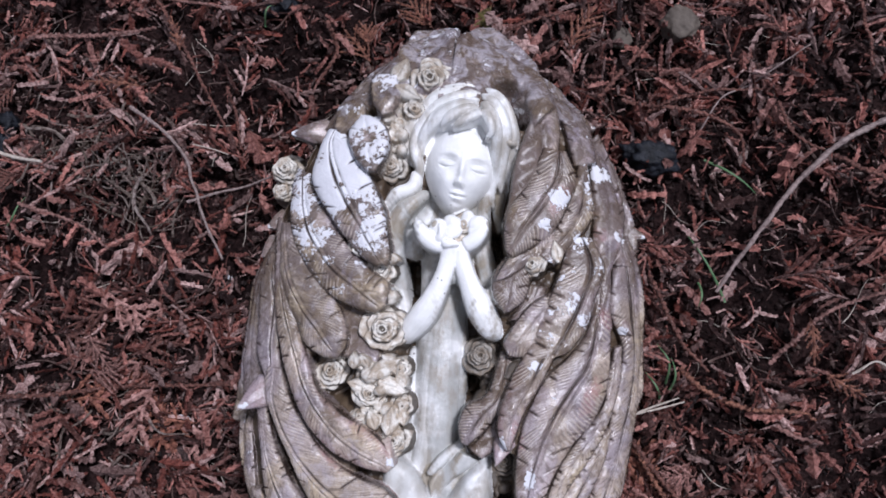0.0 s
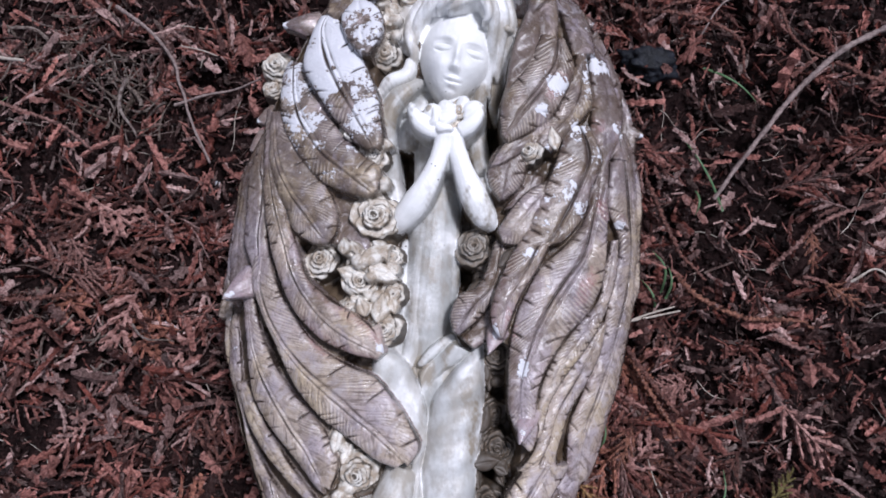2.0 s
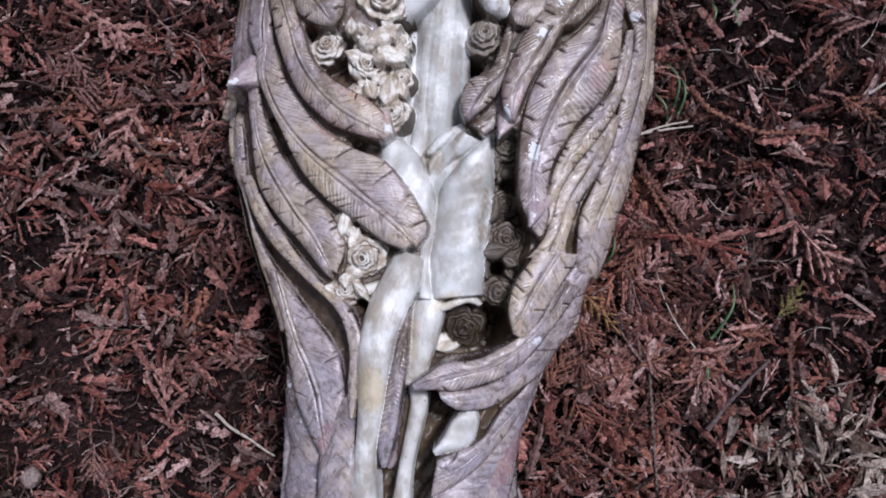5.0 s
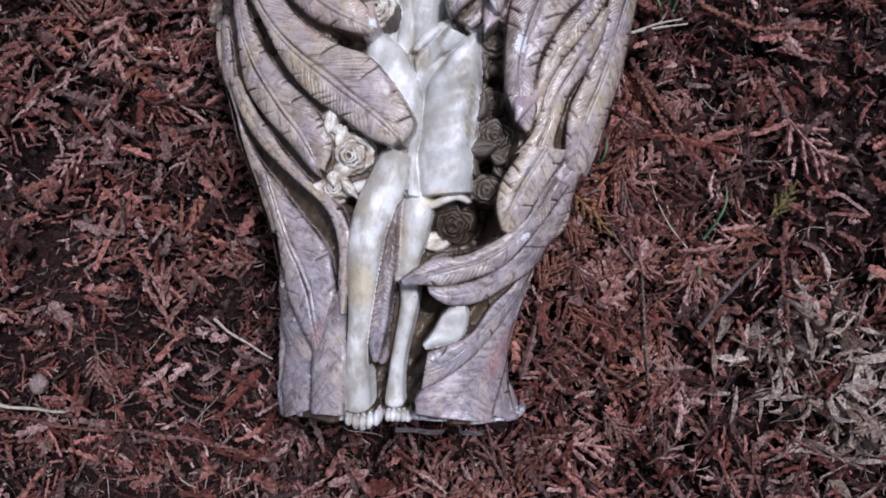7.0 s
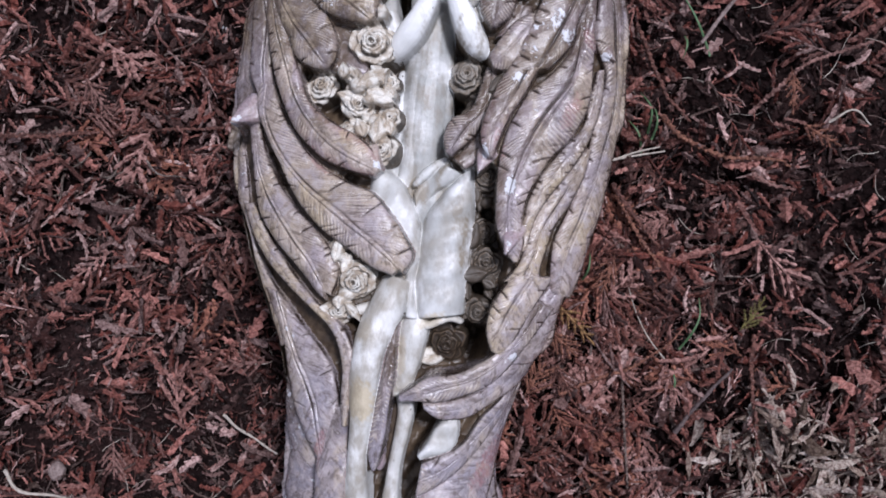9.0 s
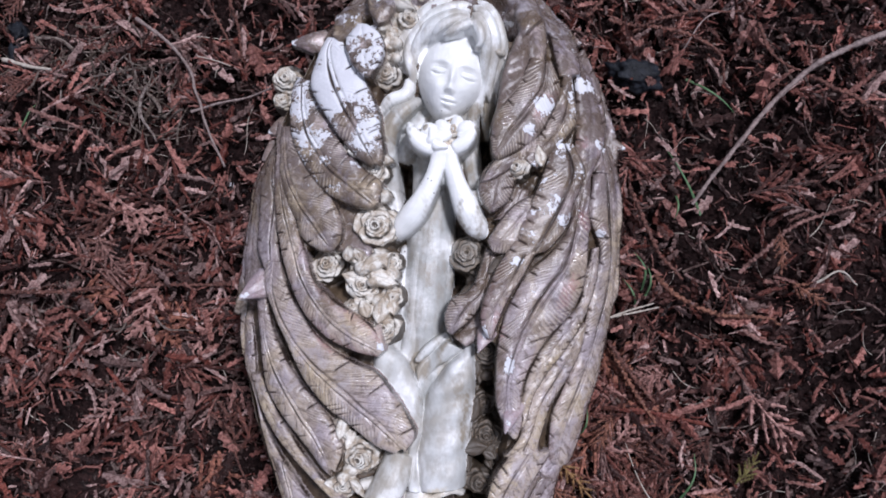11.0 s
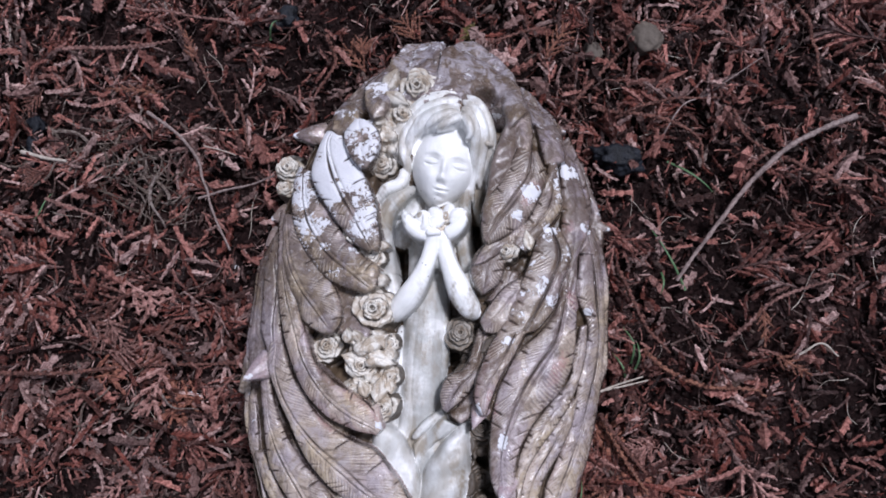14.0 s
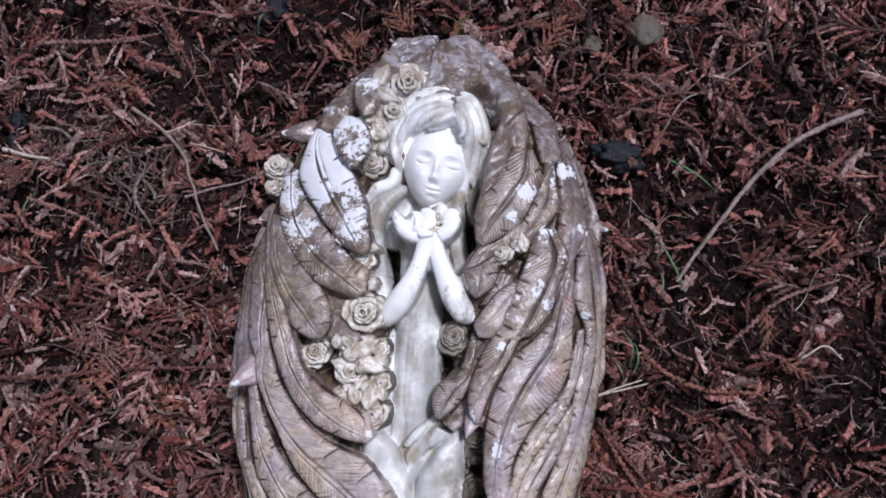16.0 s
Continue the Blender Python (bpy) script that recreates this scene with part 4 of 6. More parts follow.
# buds and small leaves that fill the garlands
for x0, y0, x1, y1, count, z0, z1 in ((-30, 2, -16, -20, 8, 82, 87), (-34, -40, -12, -72, 24, 78, 88), (18, -46, 30, -80, 12, 58, 70), (20, -86, 32, -150, 22, 56, 70), (-38, -118, -26, -156, 12, 78, 86), (-28, 84, -14, 40, 10, 70, 82)):
    for i in range(count):
        x, y, z = dice.uniform(x0, x1), dice.uniform(min(y0, y1), max(y0, y1)), dice.uniform(z0, z1)
        # 0.92: shade of the right-hand recess painted on leaves and buds
        if i % 3:
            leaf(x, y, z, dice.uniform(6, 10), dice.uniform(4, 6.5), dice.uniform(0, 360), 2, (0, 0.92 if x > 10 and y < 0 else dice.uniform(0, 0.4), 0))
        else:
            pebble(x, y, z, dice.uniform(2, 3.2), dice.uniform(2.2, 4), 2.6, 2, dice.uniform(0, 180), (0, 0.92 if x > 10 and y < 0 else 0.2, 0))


# the figure in the hollow, in plain rounded forms
def face_form(u):
    x, y, z = u[:, 0].copy(), u[:, 1].copy(), u[:, 2].copy()
    x *= 1 - 0.31 * np.clip(-y, 0, 1) ** 2.0
    ahead = np.clip(z, 0, 1) ** 0.7
    ahead[z <= 0] = 0

    def swell(amount, cx, cy, wx, wy):
        return ahead * amount * np.exp(-(((x - cx) / wx) ** 2) - ((y - cy) / wy) ** 2)

    def crease(amount, cx, cy, wide, bow, thin):
        return ahead * amount * np.exp(-(((x - cx) / wide) ** 4) - ((y - cy - bow * (x - cx) ** 2) / thin) ** 2)

    c = 0.12
    z += swell(0.10, c, -0.16, 0.085, 0.20) + swell(0.15, c, -0.40, 0.10, 0.075) + swell(0.06, c - 0.10, -0.43, 0.05, 0.05) + swell(0.06, c + 0.10, -0.43, 0.05, 0.05)
    z += swell(-0.05, c, -0.53, 0.10, 0.04)
    for side in (-0.44, 0.44):
        z += swell(-0.14, c + side * 0.92, 0.00, 0.22, 0.15) + swell(0.12, c + side, -0.04, 0.18, 0.085)
        z += crease(-0.10, c + side, -0.115, 0.20, 0.9, 0.022) + crease(-0.05, c + side, 0.055, 0.20, -0.7, 0.022) + crease(0.05, c + side * 0.95, 0.19, 0.26, -0.5, 0.05)
        z += swell(0.07, c + side * 1.05, -0.38, 0.20, 0.17)
    z += swell(0.08, c, -0.615, 0.17, 0.042) + crease(-0.12, c, -0.665, 0.20, 0.55, 0.018) + swell(0.09, c, -0.715, 0.13, 0.045) + swell(-0.05, c, -0.79, 0.13, 0.04) + swell(0.06, c * 0.5, -0.90, 0.16, 0.08)
    return np.stack([x, y, z], 1)


pebble(10.8, 39.0, 70.5, 15.6, 20.5, 17.5, 1, -11, shape=face_form, fine=6)
pebble(13.5, 53, 63, 20, 19, 18, 1, -11)
# hair: locks that fall from a parting, waved and curled
limb([(19.4, 75.8, 74), (9.2, 74.8, 76), (0, 70.8, 76), (-6.7, 63.9, 75), (-11, 57.6, 75), (-13.9, 53.2, 74), (-13, 45.9, 72), (-9.5, 40.3, 71)], [1.4, 2.6, 3.2, 3.2, 3.0, 2.8, 2.6, 1.0], 1, 16, paint=(0, 0.55, 0.3), flutes=4)
limb([(19.5, 72.3, 78), (10.4, 70.3, 80), (2.4, 66.5, 80), (-4.3, 59.7, 79), (-8.5, 53.3, 77), (-8.8, 45.3, 78), (-7, 39.1, 76), (-8.1, 32.6, 74)], [1.3, 2.6, 3.0, 3.0, 2.7, 2.3, 2.2, 1.0], 1, 16, paint=(0, 0.55, 0.3), flutes=4)
limb([(19.2, 68.7, 81), (16, 67.3, 83), (8.6, 65.3, 84), (1.6, 61.5, 83.5), (-3, 55.9, 82), (-6, 50.1, 79), (-6.4, 43.5, 77)], [1.2, 2.2, 2.4, 2.6, 2.4, 1.9, 0.8], 1, 16, paint=(0, 0.55, 0.3), flutes=4)
limb([(19, 65.8, 82), (16.1, 65.4, 85), (9.7, 64.2, 86.5), (3.7, 61.2, 86), (-0.8, 56.8, 84), (-4.1, 52.1, 81)], [1.2, 2.2, 2.3, 2.4, 2.0, 0.7], 1, 16, paint=(0, 0.55, 0.3), flutes=4)
limb([(19.5, 62.6, 84), (16.6, 62.9, 87), (11.7, 61.7, 88), (6.8, 59, 88), (2.8, 55.6, 86)], [1.2, 2.2, 2.3, 2.0, 0.6], 1, 16, paint=(0, 0.55, 0.3), flutes=4)
limb([(19.8, 60.5, 85), (18.6, 60.3, 88), (15.7, 58.5, 89), (11.8, 56.6, 89), (7.8, 54.6, 87.5)], [1.2, 2.2, 2.2, 1.7, 0.6], 1, 16, paint=(0, 0.55, 0.3), flutes=4)
limb([(20.9, 75.3, 74), (27.5, 70.1, 78), (32, 61.7, 78), (33.5, 53.2, 77), (32.5, 45, 74), (30.4, 36.9, 70), (28.9, 27.4, 66), (27.3, 17.7, 62)], [1.4, 3.0, 3.4, 3.2, 2.8, 2.6, 2.2, 0.9], 1, 16, paint=(0, 0.55, 0.3), flutes=4)
limb([(20.7, 71.8, 78), (26, 65.7, 82), (29.7, 57.9, 82), (30.6, 50.8, 80), (29.4, 43.5, 77), (28.4, 35.5, 74), (28.9, 28.6, 70)], [1.4, 2.8, 3.0, 2.8, 2.6, 2.2, 0.9], 1, 16, paint=(0, 0.55, 0.3), flutes=4)
limb([(20.5, 67.3, 82), (24, 62, 85.5), (26.4, 55.7, 86), (26.9, 49.9, 83.5), (26.4, 43.2, 80), (26.4, 37.6, 76), (24.8, 29.8, 72), (25.3, 21.8, 68)], [1.3, 2.5, 2.6, 2.3, 1.9, 1.9, 1.8, 0.8], 1, 16, paint=(0, 0.55, 0.3), flutes=4)
limb([(20.5, 62.8, 84), (23, 58.7, 88), (24.7, 54, 88.5), (23.9, 50.8, 87.5), (22, 50.5, 87)], [1.2, 2.3, 2.3, 1.8, 0.7], 1, 16, paint=(0, 0.55, 0.3), flutes=4)
limb([(30.4, 50.8, 80), (32.8, 49, 81), (35.6, 48.5, 79)], [1.6, 1.4, 0.5], 1, 16, paint=(0, 0.85, 0.3), flutes=4)
limb([(23.3, 38.6, 74), (22.8, 29, 71), (21.2, 20.5, 68), (22.6, 11, 63)], [2.0, 3.0, 2.8, 1.2], 1, 16, paint=(0, 0.85, 0.3), flutes=4)
limb([(27.4, 41.7, 72), (29.4, 32.2, 68), (27.3, 22.6, 64), (28.3, 11.4, 60)], [2.0, 2.8, 2.4, 1.0], 1, 16, paint=(0, 0.85, 0.3), flutes=4)
# veil of hair and sleeve beside the shoulder
limb([(-8.2, 38.5, 74), (-10, 30.9, 76), (-17, 27.6, 76), (-20.3, 23.2, 74), (-22.8, 16.2, 70)], [2.4, 3.2, 3.2, 2.6, 1.2], 1, 16, paint=(0, 0.2, 0))
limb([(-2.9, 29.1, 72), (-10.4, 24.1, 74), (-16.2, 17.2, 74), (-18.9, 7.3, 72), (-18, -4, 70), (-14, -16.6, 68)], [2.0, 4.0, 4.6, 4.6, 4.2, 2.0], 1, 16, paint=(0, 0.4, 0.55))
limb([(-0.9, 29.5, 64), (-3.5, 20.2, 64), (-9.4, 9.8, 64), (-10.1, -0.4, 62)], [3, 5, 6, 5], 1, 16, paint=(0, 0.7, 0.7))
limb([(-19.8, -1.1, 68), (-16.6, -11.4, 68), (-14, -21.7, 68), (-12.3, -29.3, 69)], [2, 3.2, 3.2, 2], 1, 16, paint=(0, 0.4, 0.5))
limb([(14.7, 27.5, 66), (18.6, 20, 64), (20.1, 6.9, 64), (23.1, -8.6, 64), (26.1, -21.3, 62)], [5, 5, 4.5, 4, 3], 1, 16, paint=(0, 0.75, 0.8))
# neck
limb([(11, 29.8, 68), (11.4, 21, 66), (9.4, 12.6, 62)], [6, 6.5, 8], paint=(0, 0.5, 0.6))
# forearms raised to a small bunch of flowers, and cupped palms
limb([(-15.2, -36.9, 70), (-9.6, -30.9, 76), (-2.8, -22.6, 80), (2.9, -11.7, 82), (5.9, -2, 83), (6.7, 2.8, 84), (6.7, 5.8, 85)], [2.5, 5.2, 6.0, 5.0, 4.0, 3.6, 3.6])
limb([(27.5, -35.9, 70), (24, -30.9, 76), (19.2, -22.5, 79), (14.9, -11.7, 81), (12, -1.9, 82), (11.5, 2.2, 83), (12, 5.2, 84)], [2.0, 5.4, 6.0, 5.2, 4.2, 3.6, 3.2])
limb([(5.7, 5, 84), (0.9, 4.9, 85), (-3.5, 7.7, 86), (-6.3, 12, 87), (-7.2, 15.7, 86)], [3.4, 4.2, 3.8, 2.8, 1.2], 1, 14, 0.8, 24)
limb([(12.5, 3.5, 84), (16.9, 5.8, 85), (20.4, 9.5, 86), (21.8, 12.9, 86), (20.9, 16.1, 85)], [3.0, 3.6, 3.2, 2.2, 1.0], 1, 14, 0.8, 24)
limb([(3.9, 4.1, 87), (5.9, 4.4, 88), (8.8, 4.4, 88), (10.7, 4, 87)], [1.6, 2.0, 1.6, 0.8], 1, 12, 0.9, 20)
limb([(-0, 5.2, 86), (3, 7.3, 88), (3.5, 10.2, 88.5), (2.5, 12.7, 88)], [1.2, 1.7, 1.5, 0.7], 1, 12, 0.9, 20)
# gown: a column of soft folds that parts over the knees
# base of the recess behind the folds, its shade put into the paint
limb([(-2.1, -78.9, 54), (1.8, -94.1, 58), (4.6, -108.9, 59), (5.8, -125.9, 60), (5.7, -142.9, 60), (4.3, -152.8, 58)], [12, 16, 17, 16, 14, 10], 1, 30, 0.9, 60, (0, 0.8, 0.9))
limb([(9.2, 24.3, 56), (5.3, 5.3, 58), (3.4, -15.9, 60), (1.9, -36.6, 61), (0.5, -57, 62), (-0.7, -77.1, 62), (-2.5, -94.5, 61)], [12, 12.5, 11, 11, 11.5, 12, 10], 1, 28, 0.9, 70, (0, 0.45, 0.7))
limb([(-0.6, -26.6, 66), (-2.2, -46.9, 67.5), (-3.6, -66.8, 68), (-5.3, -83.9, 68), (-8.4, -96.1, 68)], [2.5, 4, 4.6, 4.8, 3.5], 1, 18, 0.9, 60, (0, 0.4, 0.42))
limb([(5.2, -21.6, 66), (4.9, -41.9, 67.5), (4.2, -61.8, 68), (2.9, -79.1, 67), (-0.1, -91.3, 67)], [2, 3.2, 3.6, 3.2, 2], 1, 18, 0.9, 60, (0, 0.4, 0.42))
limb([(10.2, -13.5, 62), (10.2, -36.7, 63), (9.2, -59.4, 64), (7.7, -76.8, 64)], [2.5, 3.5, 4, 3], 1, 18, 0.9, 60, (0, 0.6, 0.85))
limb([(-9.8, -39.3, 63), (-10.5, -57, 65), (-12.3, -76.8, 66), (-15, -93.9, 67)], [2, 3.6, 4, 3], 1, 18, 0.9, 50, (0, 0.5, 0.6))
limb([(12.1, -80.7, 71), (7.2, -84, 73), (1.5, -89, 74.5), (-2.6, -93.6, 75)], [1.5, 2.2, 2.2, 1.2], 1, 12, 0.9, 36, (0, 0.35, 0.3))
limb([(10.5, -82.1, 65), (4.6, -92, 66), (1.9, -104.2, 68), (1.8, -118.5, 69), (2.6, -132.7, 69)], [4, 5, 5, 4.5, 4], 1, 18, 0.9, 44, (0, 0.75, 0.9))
limb([(-2.5, -146.6, 72), (-0.4, -152.2, 74), (4.8, -155.3, 75), (10.7, -153.1, 75), (15.6, -151.9, 73), (20.7, -154.1, 69)], [1.0, 1.5, 1.7, 1.7, 1.6, 1.0], 1, 12, 0.9, 40, (0.25, 0.3, 0.1))
# the gown over the knees: a flap that falls across one thigh, and the other thigh
# first, the sheet sunk between the thighs, its shade painted in brown and grey
vane([(-2.7, -95.8), (3, -89.8), (10.7, -83.5)],
     [(-0.8, -107), (6.7, -96.5), (20.4, -87.6)], None, -11, 1.5, smooth=1, cloth=(0, 0.8, 0.6))
vane([(19.9, -85.7), (9.3, -97.6), (3.4, -105.3), (0.3, -116.1), (-1, -130), (-1.4, -141.6), (0.7, -152.3)],
     [(24.1, -84.7), (24.7, -103.9), (23.6, -120.9), (22, -137.8), (21.3, -150.1)], None, -11.5, 6.5, smooth=1, cloth=(0, 0.4, 0.5))
vane([(-22.2, -87.2), (-20.7, -104.8), (-11.9, -115), (-5.1, -123.2), (-4.8, -134.3), (-4.4, -152)],
     [(-16, -85.9), (-8, -91.6), (-2.6, -100.9), (0.9, -111.2), (1.6, -121.4), (-0, -130), (-1, -138.3), (0.5, -152.5)], None, -7.5, 3.5, smooth=1, cloth=(0, 0.35, 0.4))
# legs and feet
limb([(-8.5, -133.8, 76), (-11.1, -144, 80), (-15.9, -155, 82), (-19, -164.1, 84), (-21.1, -177.8, 84), (-22, -196.3, 84), (-23.4, -210.8, 83), (-23.9, -220.9, 82), (-24.2, -233.3, 78), (-24.4, -239.4, 75)], [6, 7.6, 7.8, 6.8, 6.4, 5.2, 4.3, 4.0, 5.2, 6.0], 1, 26, 0.9, 90, (0.06, 0.6, 0.36))
limb([(2.2, -149.9, 70), (-0.9, -157.8, 72), (-2.8, -170.9, 73), (-4.8, -182.7, 73), (-3.6, -193, 73), (-4.9, -202.4, 73), (-8, -217.9, 72), (-9.7, -231.8, 70), (-9.9, -239.9, 68)], [6, 6.6, 5.0, 3.8, 3.6, 3.2, 2.9, 3.2, 4.4], 1, 24, 0.9, 80, (0.06, 0.6, 0.36))
limb([(-30, -152, 80), (-25, -149, 81), (-19, -147, 81)], [1.5, 2.2, 2.0], paint=(0.2, 0.4, 0.1))
pebble(-36, 1.5, 80, 3.4, 4.6, 4, 2, 20, (0, 0.1, 0))
for i in range(5):
    pebble(-28.2 + 2.9 * i, -243.5 - 1.2 * math.sin(i * 0.8), 75, 1.5, 3.2, 3.0, paint=(0, 0.7, 0.3))
for i in range(5):
    pebble(-12.6 + 2.1 * i, -243.5, 69, 1.2, 2.8, 2.6, paint=(0, 0.7, 0.3))

# a bud and a small open bloom between the palms
pebble(1.8, 11.5, 83.5, 3.8, 4.4, 4.2)
rose(12.5, 12.0, 82, 6.5, -0.3)
for dx, dy, dz, turn in ((6.0, 1.5, 0.5, 30), (2.0, 3.2, -0.8, 80), (-4.5, 2.0, -0.5, 150), (6.0, -2.5, 0.0, -25), (-4.5, -2.5, 0.5, 190)):
    pebble(12.5 + dx, 12.0 + dy, 85 + dz, 4.0, 2.9, 2.0, 1, turn, (0, 0.2, 0.1))
pebble(1.2, 12.2, 86.0, 2.0, 2.2, 1.6, 1, 20, (0.2, 0.8, 0.2))
limb([(-13, -160, 70), (-14, -185, 72), (-16, -205, 72), (-15, -222, 70)], [3, 4, 5, 2], 0, 14, 0.8, 40, (0, 0, 0.2))
# wavy rim of the base
rim, _ = spline([(-61, -240, 56), (-52, -244.5, 62), (-42, -245, 66), (-33, -244.5, 70), (-20, -243, 68), (-8, -243, 66), (6, -245, 68), (16, -244.5, 68), (28, -246, 64), (40, -246, 54)], 70)
wav = 1.3 + 0.5 * np.sin(np.linspace(0, 26, 70))
clay.add(pipe(rim / 1000, wav / 1000, 12), sheet_faces(70, 12, True), 0, None, (0.42, 0, 0.15))
rim, _ = spline([(40, -246, 54), (44, -246, 36), (36, -246, 12), (0, -246, 2), (-40, -245, 6), (-62, -242, 30), (-61, -240, 56)], 60)
clay.add(pipe(rim / 1000, np.full(60, 0.0015), 10), sheet_faces(60, 10, True), 0, None, (0.3, 0, 0.1))


CELL = 0.0003
X0, Y0, COLS, ROWS = -0.104, -0.258, 690, 1248


def cast():
    """Runs all the modelled forms together into one relief, as a casting would: the highest form at each place, with narrow gaps filled and edges softened."""
    V, P, C = np.vstack(clay.v), np.vstack(clay.pat), np.vstack(clay.paint)
    quads = np.array([f if len(f) == 4 else (*f, f[2]) for f in clay.f if len(f) in (3, 4)])
    slots = np.array([m for f, m in zip(clay.f, clay.m) if len(f) in (3, 4)])
    corner = V[quads]
    size = np.maximum.reduce([np.linalg.norm(corner[:, i, :2] - corner[:, (i + 1) % 4, :2], axis=1) for i in range(4)])
    zb, owner = np.full(ROWS * COLS, -1.0), np.full(ROWS * COLS, 0)
    pat, paint = np.zeros((ROWS * COLS, 3)), np.zeros((ROWS * COLS, 4))
    steps = np.ceil(size / (CELL * 0.75)).clip(1, 40)
    for n in (1, 2, 3, 4, 6, 8, 12, 20, 40):
        lower = {1: 0, 2: 1, 3: 2, 4: 3, 6: 4, 8: 6, 12: 8, 20: 12, 40: 20}[n]
        some = np.nonzero((steps > lower) & (steps <= n))[0]
        for block in np.array_split(some, max(1, len(some) * n * n // 400000)):
            if not len(block):
                continue
            g = (np.arange(n) + 0.5) / n
            a, b = (k.ravel() for k in np.meshgrid(g, g))
            weight = np.stack([(1 - a) * (1 - b), a * (1 - b), a * b, (1 - a) * b], 1)
            pos = np.einsum("kc,qcd->qkd", weight, V[quads[block]]).reshape(-1, 3)
            ix, iy = ((pos[:, 0] - X0) / CELL).astype(int), ((pos[:, 1] - Y0) / CELL).astype(int)
            ok = (ix >= 0) & (ix < COLS) & (iy >= 0) & (iy < ROWS)
            at = (iy * COLS + ix)[ok]
            z = pos[ok, 2]
            order = np.argsort(z)
            best = np.full(ROWS * COLS, -1.0)
            who = np.zeros(ROWS * COLS, int)
            best[at[order]], who[at[order]] = z[order], np.nonzero(ok)[0][order]
            win = np.nonzero(best > zb)[0]
            src = who[win]
            q_, k_ = block[src // (n * n)], src % (n * n)
            zb[win] = best[win]
            owner[win] = slots[q_]
            pat[win] = np.einsum("nc,ncd->nd", weight[k_], P[quads[q_]])
            paint[win] = np.einsum("nc,ncd->nd", weight[k_], C[quads[q_]])
    return zb.reshape(ROWS, COLS), owner.reshape(ROWS, COLS), pat.reshape(ROWS, COLS, 3), paint.reshape(ROWS, COLS, 4)


def shifted(a, dy, dx):
    return np.roll(np.roll(a, dy, 0), dx, 1)


def spread(a, radius, pick_):
    """The highest or lowest value within a round neighbourhood."""
    out = a.copy()
    for dy in range(-radius, radius + 1):
        w = int(math.sqrt(radius * radius - dy * dy))
        for dx in (-w, -w // 2, 0, w // 2, w):
            out = pick_(out, shifted(a, dy, dx))
    return out


def soften_map(a, rounds):
    for _ in range(rounds):
        a = (4 * a + shifted(a, 0, 1) + shifted(a, 0, -1) + shifted(a, 1, 0) + shifted(a, -1, 0)) / 8
    return a


BLOTS = []


def blot(x, y, rx, ry, turn, slot, channel, amount):
    """A patch of wear, stain or painted-in shading with a soft edge, in millimetres."""
    BLOTS.append((x, y, rx, ry, radians(turn), slot, channel, amount))


blot(53, 23, 5, 7, -30, 0, 0, 0.5)
blot(59, -20, 3.5, 4.5, -20, 0, 0, 0.5)
blot(49, -37, 2.2, 4.5, -10, 0, 0, 0.5)
blot(43, -47, 2.6, 2.6, 0, 0, 0, 0.5)
blot(63, 4, 4, 5, -20, 0, 0, 0.5)
blot(67, 26, 2, 8, 5, 0, 0, 0.5)
blot(73, 38, 6, 5, 0, 0, 0, 0.5)
blot(50, -4, 2.4, 4.5, 30, 0, 0, 0.5)
blot(29, -79, 1.6, 4, 10, 0, 0, 0.5)
blot(40, -94, 2.4, 5.5, -15, 0, 0, 0.5)
blot(40, -121, 1.6, 4.5, 10, 0, 0, 0.5)
blot(82, 9, 4, 2.4, -20, 0, 0, 0.5)
blot(82, -32, 3, 2, 0, 0, 0, 0.5)
blot(-84, -65, 4, 1.6, 15, 0, 0, 0.5)
blot(-17, -86, 3, 2.4, -30, 0, 0, 0.5)
blot(47, 13, 3, 3, 0, 0, 0, 0.5)
blot(54, -29, 1.5, 1.5, 0, 0, 0, 0.5)
blot(43, -169, 5, 2, 30, 0, 0, 0.5)
blot(-43, -215, 1.8, 4, 10, 0, 0, 0.5)
blot(75, -28, 3, 6, 25, 0, 2, 0.55)
blot(72, 10, 3.5, 4, 0, 0, 2, 0.55)
blot(35, -76, 2.5, 6, 10, 0, 2, 0.55)
blot(-44, -83, 9, 2.5, -50, 0, 2, 0.55)
blot(-33, -89, 7, 2.2, -25, 0, 2, 0.55)
blot(-41, -211, 2, 9, -15, 0, 2, 0.55)
blot(34, -217, 4, 12, -30, 0, 2, 0.55)
blot(66, -60, 3, 8, -25, 0, 2, 0.55)
blot(54, 24, 3, 8, -35, 0, 2, 0.55)
blot(-22, -187, 6.5, 9, 0, 1, 0, 0.6)
blot(7, -153, 7, 3, 20, 1, 0, 0.5)
blot(-22, -157, 5, 5, 0, 1, 0, 0.3)
blot(-6, -168, 2.5, 9, 0, 1, 0, 0.4)
blot(30, -108, 3, 16, 0, 1, 0, 0.5)
# stains of the gown, with the shading of its sides painted in
blot(3, -47, 3, 26, 3, 1, 1, 0.7)
blot(23, -47, 4, 26, -3, 1, 1, 0.8)
blot(16, -45, 3, 22, -2, 1, 1, 0.9)
blot(-9, -60, 3, 18, 4, 1, 1, 0.7)
blot(22, -128, 3, 24, 4, 1, 1, 0.9)
blot(14, -88, 6, 5, 30, 1, 1, 0.9)
blot(2, -92, 4, 8, -20, 1, 1, 0.8)
blot(14, -68, 5, 20, 0, 1, 1, 0.35)
blot(18, -108, 3, 20, 0, 1, 1, 0.7)
blot(3, -101, 3, 20, -10, 1, 1, 0.6)
blot(-13, -136, 6, 4, 0, 1, 1, 0.5)
blot(-21, -232, 5, 6, 0, 1, 1, 0.5)
